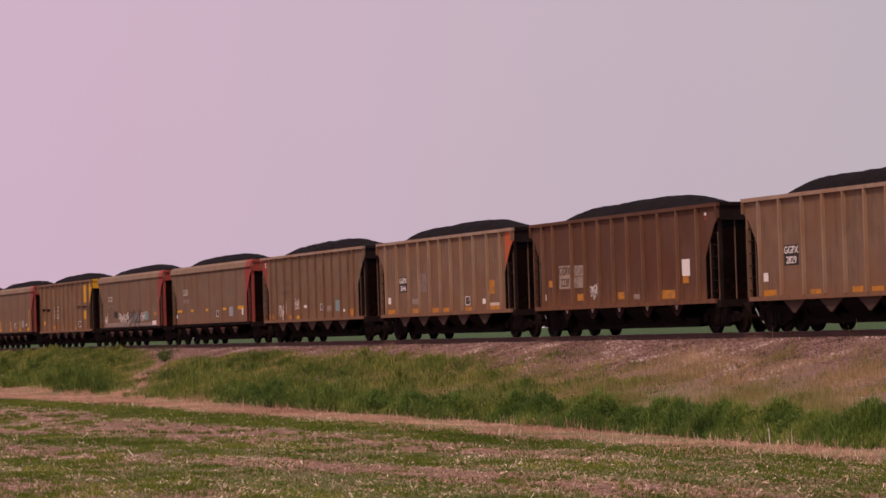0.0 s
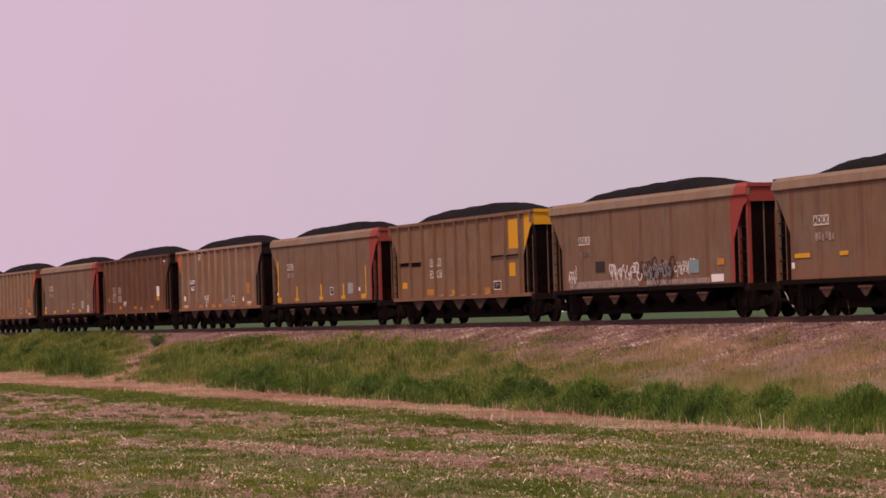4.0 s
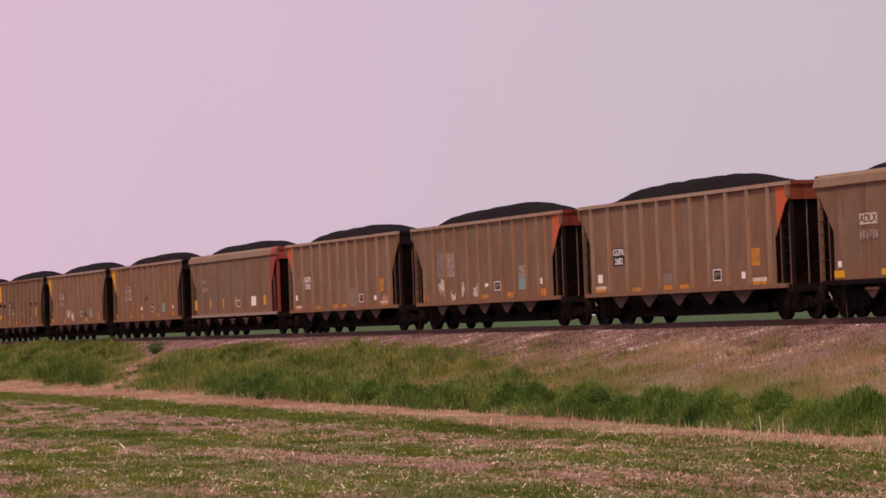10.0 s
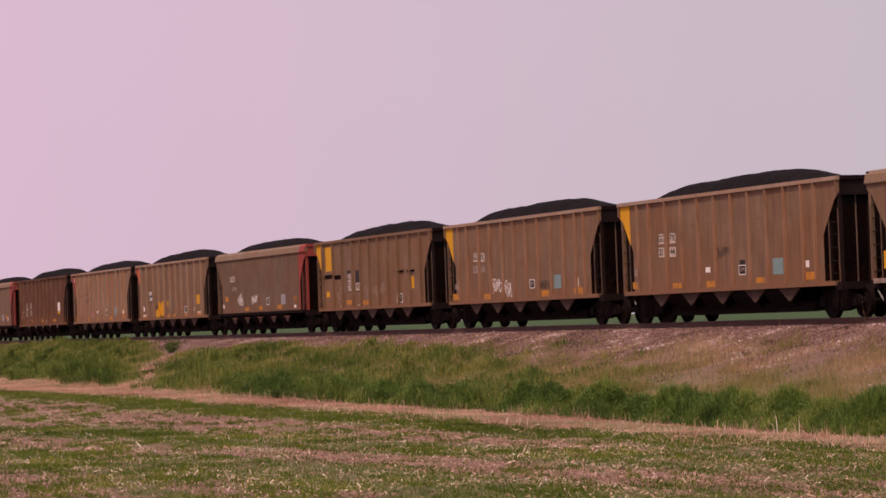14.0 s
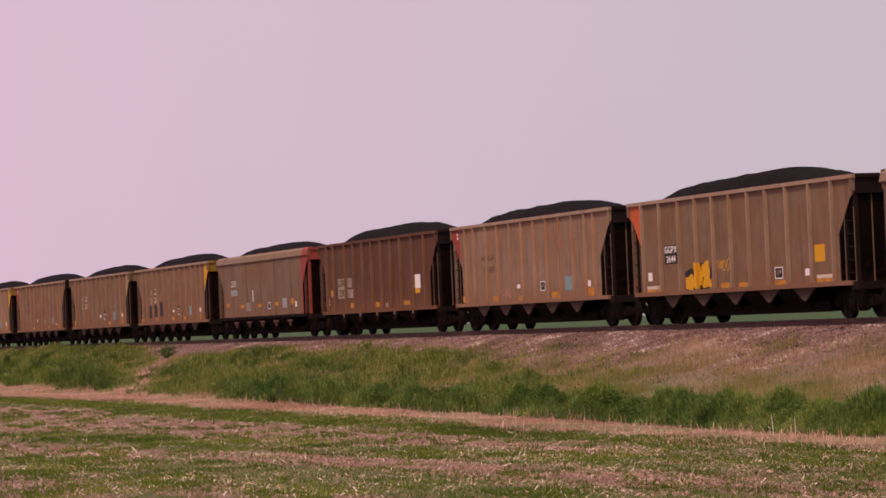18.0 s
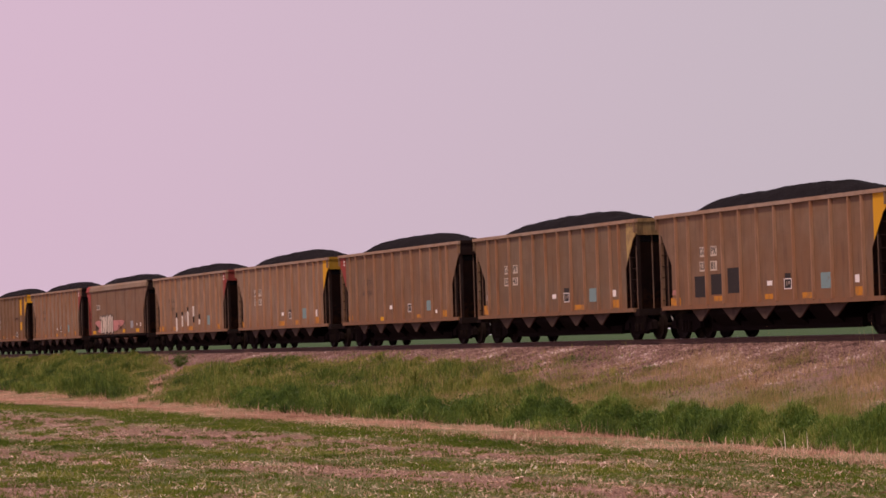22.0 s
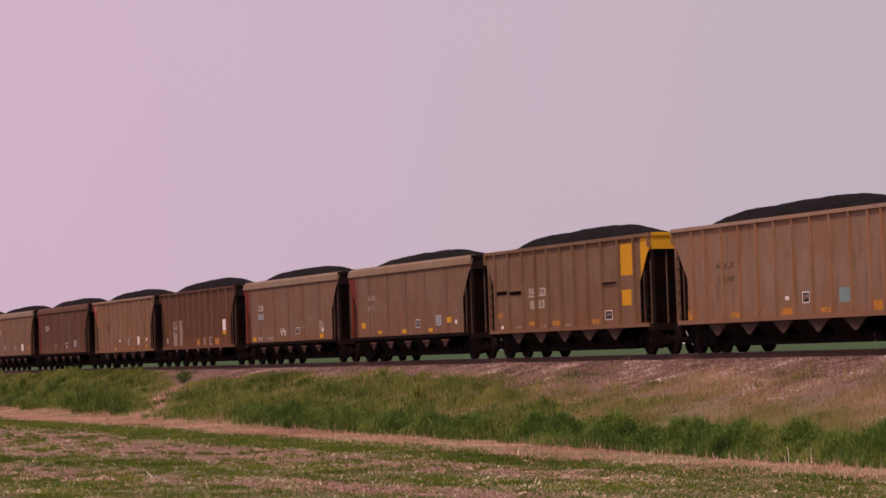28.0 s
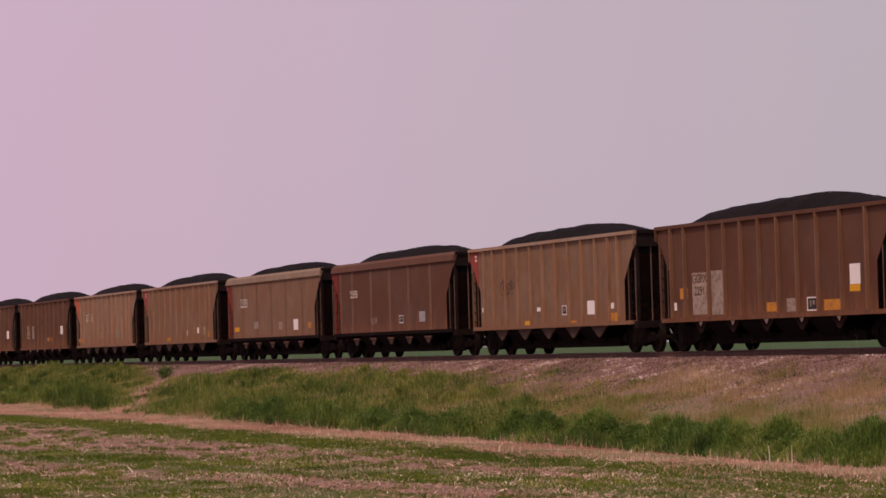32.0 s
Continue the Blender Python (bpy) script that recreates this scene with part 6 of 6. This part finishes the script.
hopper_car(23, "ribbed", "mud", left="red", marks=[
    ("black", -3.87, 2.68, 1.08, 0.25, "CEFX"), ("black", -3.92, 2.22, 1.59, 0.26, "600105"), ("white", -0.99, 1.58, 0.33, 0.15),
    ("placard", 1.27, 1.51, 0.41, 0.33), ("teal", 3.53, 1.56, 0.52, 0.4), ("white", 4.36, 1.31, 0.2, 0.13), ("yellow", -2.09, 1.13, 0.52, 0.16),
    ("orange", -6.22, 1.24, 0.54, 0.2), ("orange", 5.37, 1.21, 0.65, 0.25), ("orange", 2.4, 1.16, 0.58, 0.14), ("white", -5.26, 1.31, 0.19, 0.13),
])
hopper_car(24, "ribbed", "buff", right="yellow", inner="yellow", marks=[
    ("stencil", -4.38, 2.66, 0.46, 0.34, "GC"), ("stencil", -3.6, 2.66, 0.49, 0.33, "PX"), ("stencil", -4.36, 2.23, 0.42, 0.3, "23"),
    ("stencil", -3.62, 2.22, 0.53, 0.3, "65"), ("white", 0, 1.59, 0.35, 0.15), ("ink", 1.16, 1.71, 0.34, 0.12), ("placard", 1.14, 1.5, 0.41, 0.3),
    ("teal", 3.38, 1.56, 0.62, 0.46), ("orange", -6.37, 1.19, 0.6, 0.26), ("orange", -0.19, 1.16, 0.88, 0.21), ("orange", 2.39, 1.17, 0.84, 0.2),
    ("orange", 5.23, 1.22, 0.63, 0.29), ("white", 5.12, 1.54, 0.28, 0.3),
])
hopper_car(25, "ribbed", "buff", right="red", inner="red", marks=[
    ("black", -4.02, 2.66, 1.22, 0.25, "ADLX"), ("black", -3.95, 2.21, 1.31, 0.22, "121377"), ("post_white", -2.9, 1.39, 0.31, 0.71),
    ("post_black", -2.85, 1.89, 0.25, 0.28), ("post_white", -1.72, 1.55, 0.34, 0.57), ("post_black", -1.67, 1.94, 0.24, 0.2),
    ("post_white", -0.62, 1.68, 0.33, 0.76), ("post_black", -0.57, 2.15, 0.27, 0.24), ("post_white", 0.55, 2.03, 0.29, 0.52),
    ("post_black", 0.52, 1.61, 0.23, 0.31), ("post_white", 1.63, 1.47, 0.34, 0.27), ("post_black", 1.65, 1.73, 0.28, 0.25),
    ("faded", -1.15, 1.77, 0.51, 0.47), ("teal", 3.42, 1.53, 0.71, 0.48), ("orange", -6.18, 1.19, 1.04, 0.29), ("orange", -3.41, 1.17, 0.67, 0.21),
    ("orange", -0.26, 1.16, 0.89, 0.2), ("orange", 5.25, 1.18, 0.65, 0.26),
])
hopper_car(26, "smooth", "mud", left="red", marks=[
    ("stencil", -4.89, 2.67, 0.89, 0.29, "ADLX"), ("blob", -2.35, 1.58, 7.6, 0.86, "pink"), ("strokes", -2.75, 1.66, 3.1, 1.02, "cream"),
    ("scribble", -5.25, 1.50, 0.9, 0.45, "ink"), ("scribble", 0.35, 1.52, 0.8, 0.36, "ink"), ("strokes", -4.15, 2.02, 0.95, 0.22, "cream"),
    ("slate", 3.29, 1.56, 0.61, 0.4), ("yellow", -6.02, 1.2, 0.77, 0.2), ("yellow", 1.36, 1.22, 0.52, 0.2),
    ("yellow", 4.58, 1.21, 0.75, 0.2), ("scribble", 1.55, 1.56, 0.55, 0.34, "faded"), ("white", 4.45, 1.55, 0.12, 0.16), ("white", 5.3, 1.55, 0.14, 0.24),
])
hopper_car(27, "ribbed", "buff", right="red", post="tanpost", marks=[
    ("black", -4.22, 2.65, 1.24, 0.25, "ADLX"), ("black", -4.17, 2.23, 1.4, 0.23, "121187"), ("white", -0.28, 1.55, 0.23, 0.12),
    ("placard", 0.87, 1.54, 0.43, 0.33), ("teal", 3.15, 1.55, 0.65, 0.42), ("orange", -6.64, 1.2, 0.57, 0.29), ("orange", -3.66, 1.13, 0.57, 0.19),
    ("orange", -0.35, 1.16, 0.73, 0.19), ("orange", 2.08, 1.15, 0.7, 0.15), ("orange", 5, 1.21, 0.65, 0.28),
])
hopper_car(28, "barred", "mud", right="yellow", inner="yellow", marks=[
    ("yellow", 4.72, 3.17, 0.96, 1.05), ("yellow", 4.64, 1.91, 0.74, 0.52), ("stencil", -3.61, 2.32, 0.52, 0.31, "GC"),
    ("stencil", -2.61, 2.33, 0.59, 0.29, "PX"), ("stencil", -3.53, 1.9, 0.42, 0.27, "21"), ("stencil", -2.7, 1.9, 0.51, 0.28, "50"),
    ("shelf", -6.57, 2.42, 1.26, 0.16), ("shelf", -5.09, 2.38, 1.16, 0.16), ("shelf", 3.25, 2.46, 1.22, 0.08), ("placard", 3.14, 1.37, 0.6, 0.32),
    ("orange", -6.69, 1.58, 0.48, 0.18), ("orange", -3.65, 1.23, 0.52, 0.15), ("orange", -1.42, 1.2, 0.62, 0.17), ("orange", 2.04, 1.18, 0.57, 0.17),
    ("faded", -4.99, 1.12, 0.54, 0.07), ("faded", -2.63, 1.11, 0.51, 0.07), ("faded", -0.38, 1.12, 0.48, 0.07), ("white", -6.53, 1.14, 0.22, 0.12),
])
hopper_car(29, "smooth", "mud", left="red", marks=[
    ("faded", -5.13, 2.67, 1.03, 0.3), ("faded", -5.15, 2.24, 0.95, 0.28), ("yellow", -6.25, 1.53, 0.54, 0.24), ("yellow", -4.17, 1.22, 0.48, 0.14),
    ("yellow", -1.11, 1.21, 0.49, 0.16), ("yellow", 1.99, 1.21, 0.46, 0.15), ("yellow", 4.1, 1.56, 0.5, 0.23), ("placard", 0.55, 1.49, 0.48, 0.32),
    ("slate", 2.93, 1.57, 0.68, 0.43), ("white", 4.86, 1.47, 0.22, 0.15),
])
hopper_car(30, "smooth", "mud", left="red", marks=[
    ("stencil", -5.36, 2.68, 0.84, 0.26, "ADLX"), ("slate", -5.33, 2.27, 0.91, 0.29), ("yellow", -6.47, 1.22, 0.56, 0.19),
    ("yellow", 4.05, 1.22, 0.53, 0.19), ("placard", 0.52, 1.52, 0.6, 0.28), ("scribble", -1.78, 1.52, 0.9, 0.38), ("faded", -3.78, 1.22, 1, 0.15),
    ("faded", -5.49, 1.23, 0.81, 0.2), ("white", 4.26, 1.48, 0.21, 0.15), ("faded", 4.07, 1.62, 0.66, 0.53),
    ("scribble", 1.63, 1.64, 0.7, 0.3, "faded"),
])
hopper_car(31, "brown", "brown", left="brown", marks=[
    ("stencil", -5.26, 2.03, 1.03, 0.76, "GGPX/2291"), ("faded", -5.27, 1.39, 0.97, 0.53), ("faded", -4.07, 1.77, 0.79, 1.34),
    ("orange", -6.37, 1.8, 0.55, 0.33), ("orange", -0.61, 1.25, 0.61, 0.27), ("orange", 3.01, 1.23, 1, 0.3), ("faded", 0.58, 1.28, 0.52, 0.38),
    ("placard", 1.82, 1.28, 0.57, 0.39), ("white", 4.29, 2.04, 0.58, 0.56), ("yellow", 4.26, 1.66, 0.58, 0.19), ("red", -7.91, 3.53, 0.63, 0.22),
    ("white", -7.07, 1.41, 0.34, 0.24),
])
hopper_car(32, "ribbed", "mud", left="red", marks=[
    ("scribble", -4.64, 2.46, 1.2, 0.59, "ink"), ("white", 2.75, 1.54, 0.71, 0.46), ("placard", 0.46, 1.5, 0.41, 0.32),
    ("white", -1.81, 1.58, 0.32, 0.14), ("white", 4.42, 1.56, 0.28, 0.19), ("yellow", -2.84, 1.12, 0.54, 0.15), ("orange", 4.56, 1.18, 0.68, 0.3),
    ("white", -7.05, 1.68, 0.24, 0.17), ("orange", 1.14, 1.07, 0.67, 0.13),
])
hopper_car(33, "smooth", "brown", left="red", marks=[
    ("stencil", -5.57, 2.67, 0.92, 0.3, "ADLX"), ("slate", 2.64, 1.58, 0.66, 0.41), ("placard", 0.24, 1.52, 0.51, 0.3),
    ("scribble", -3.09, 1.53, 0.73, 0.32, "faded"),
])
hopper_car(34, "smooth", "mud", left="red", marks=[
    ("stencil", -5.6, 2.7, 1.13, 0.4, "ADLX"), ("white", 2.49, 1.56, 0.67, 0.48), ("faded", 0.18, 1.54, 0.52, 0.36),
    ("orange", 4.46, 1.5, 0.49, 0.27), ("yellow", -6.85, 1.47, 0.77, 0.22), ("faded", -3.64, 1.63, 0.73, 0.32),
])
hopper_car(35, "ribbed", "mud", left="red", marks=[
    ("white", 0.41, 1.45, 0.44, 0.26), ("white", 2.3, 1.55, 0.32, 0.29), ("faded", 3.62, 1.52, 0.63, 0.42), ("orange", -3.25, 1.17, 1.03, 0.18),
    ("orange", 4.43, 1.36, 0.62, 0.31),
])
hopper_car(36, "ribbed", "buff", left="orange_end", marks=[
    ("stencil", -5.68, 2.65, 0.87, 0.43, "GG"), ("stencil", -4.45, 2.66, 0.71, 0.43, "PX"), ("faded", -2.24, 1.56, 0.55, 0.33),
    ("teal", 1.5, 1.62, 0.66, 0.41), ("orange", -7.42, 1.34, 1.18, 0.24),
])
hopper_car(37, "brown", "brown", left="brown", marks=[
    ("stencil", -6.11, 2.05, 1.05, 0.8, "GGPX/2273"), ("faded", -4.64, 2.03, 0.86, 0.8), ("white", 3.5, 2.07, 0.63, 0.52),
    ("orange", 0.08, 1.54, 1.3, 0.21),
])
hopper_car(38, "brown", "brown", left="brown", marks=[
    ("white", 3.37, 2, 0.75, 0.53),
])
hopper_car(39, "ribbed", "mud")
hopper_car(40, "ribbed", "mud")


# ---- what moves ----
TRAVEL = [
    (0, -33.91), (0.5, -25.47), (1, -16.99), (1.5, -8.50), (2, 0.00), (2.5, 8.43), (3, 16.85), (3.5, 25.26), (5.5, 58.88), (6, 67.29),
    (6.5, 75.70), (7, 84.04), (7.5, 92.02), (8, 100.24), (8.5, 108.55), (9, 116.84), (9.5, 125.15), (10, 133.46), (10.5, 141.82), (11,
    150.19), (11.5, 158.58), (12, 166.90), (12.5, 175.22), (13, 183.52), (13.5, 191.82), (14, 200.07), (14.5, 208.35), (16.5, 241.17),
    (17, 249.37), (17.5, 257.63), (18, 265.94), (18.5, 274.27), (19, 282.53), (19.5, 290.79), (20, 299.05), (20.5, 307.29), (21,
    315.51), (21.5, 323.73), (22, 331.86), (22.5, 340.11), (23, 348.33), (23.5, 356.55), (24, 364.75), (24.5, 372.93), (25, 381.13),
    (25.5, 389.30), (27.5, 422.12), (28, 430.31), (28.5, 438.51), (29, 446.69), (29.5, 454.86), (30, 463.02), (30.5, 471.14), (31,
    479.24), (31.5, 487.38), (32, 495.51),
]


def travelled(t):
    for (t0, a), (t1, b) in zip(TRAVEL, TRAVEL[1:]):
        if t <= t1:
            return a + (b - a) * (t - t0) / (t1 - t0)
    return TRAVEL[-1][1]


def motions():
    for ob, k in CARS:
        walk(ob, [(t, pose(FIRST - PITCH * k + shift_of(k) + a, 0, 0)) for t, a in TRAVEL])
    # the wheels roll with the way travelled; both axles of a truck repeat on every car
    rolled = {}
    for w, x in WHEELS:
        if x not in rolled:
            steps = int(SECONDS * FPS)
            walk(w, [(i / FPS, pose(x, 0, RADIUS, 0, math.degrees(travelled(i / FPS) / RADIUS), 0)) for i in range(steps + 1)])
            rolled[x] = w.animation_data
        else:
            w.rotation_mode = "QUATERNION"
            keys = w.animation_data_create()
            keys.action = rolled[x].action
            keys.action_slot = rolled[x].action_slot


motions()
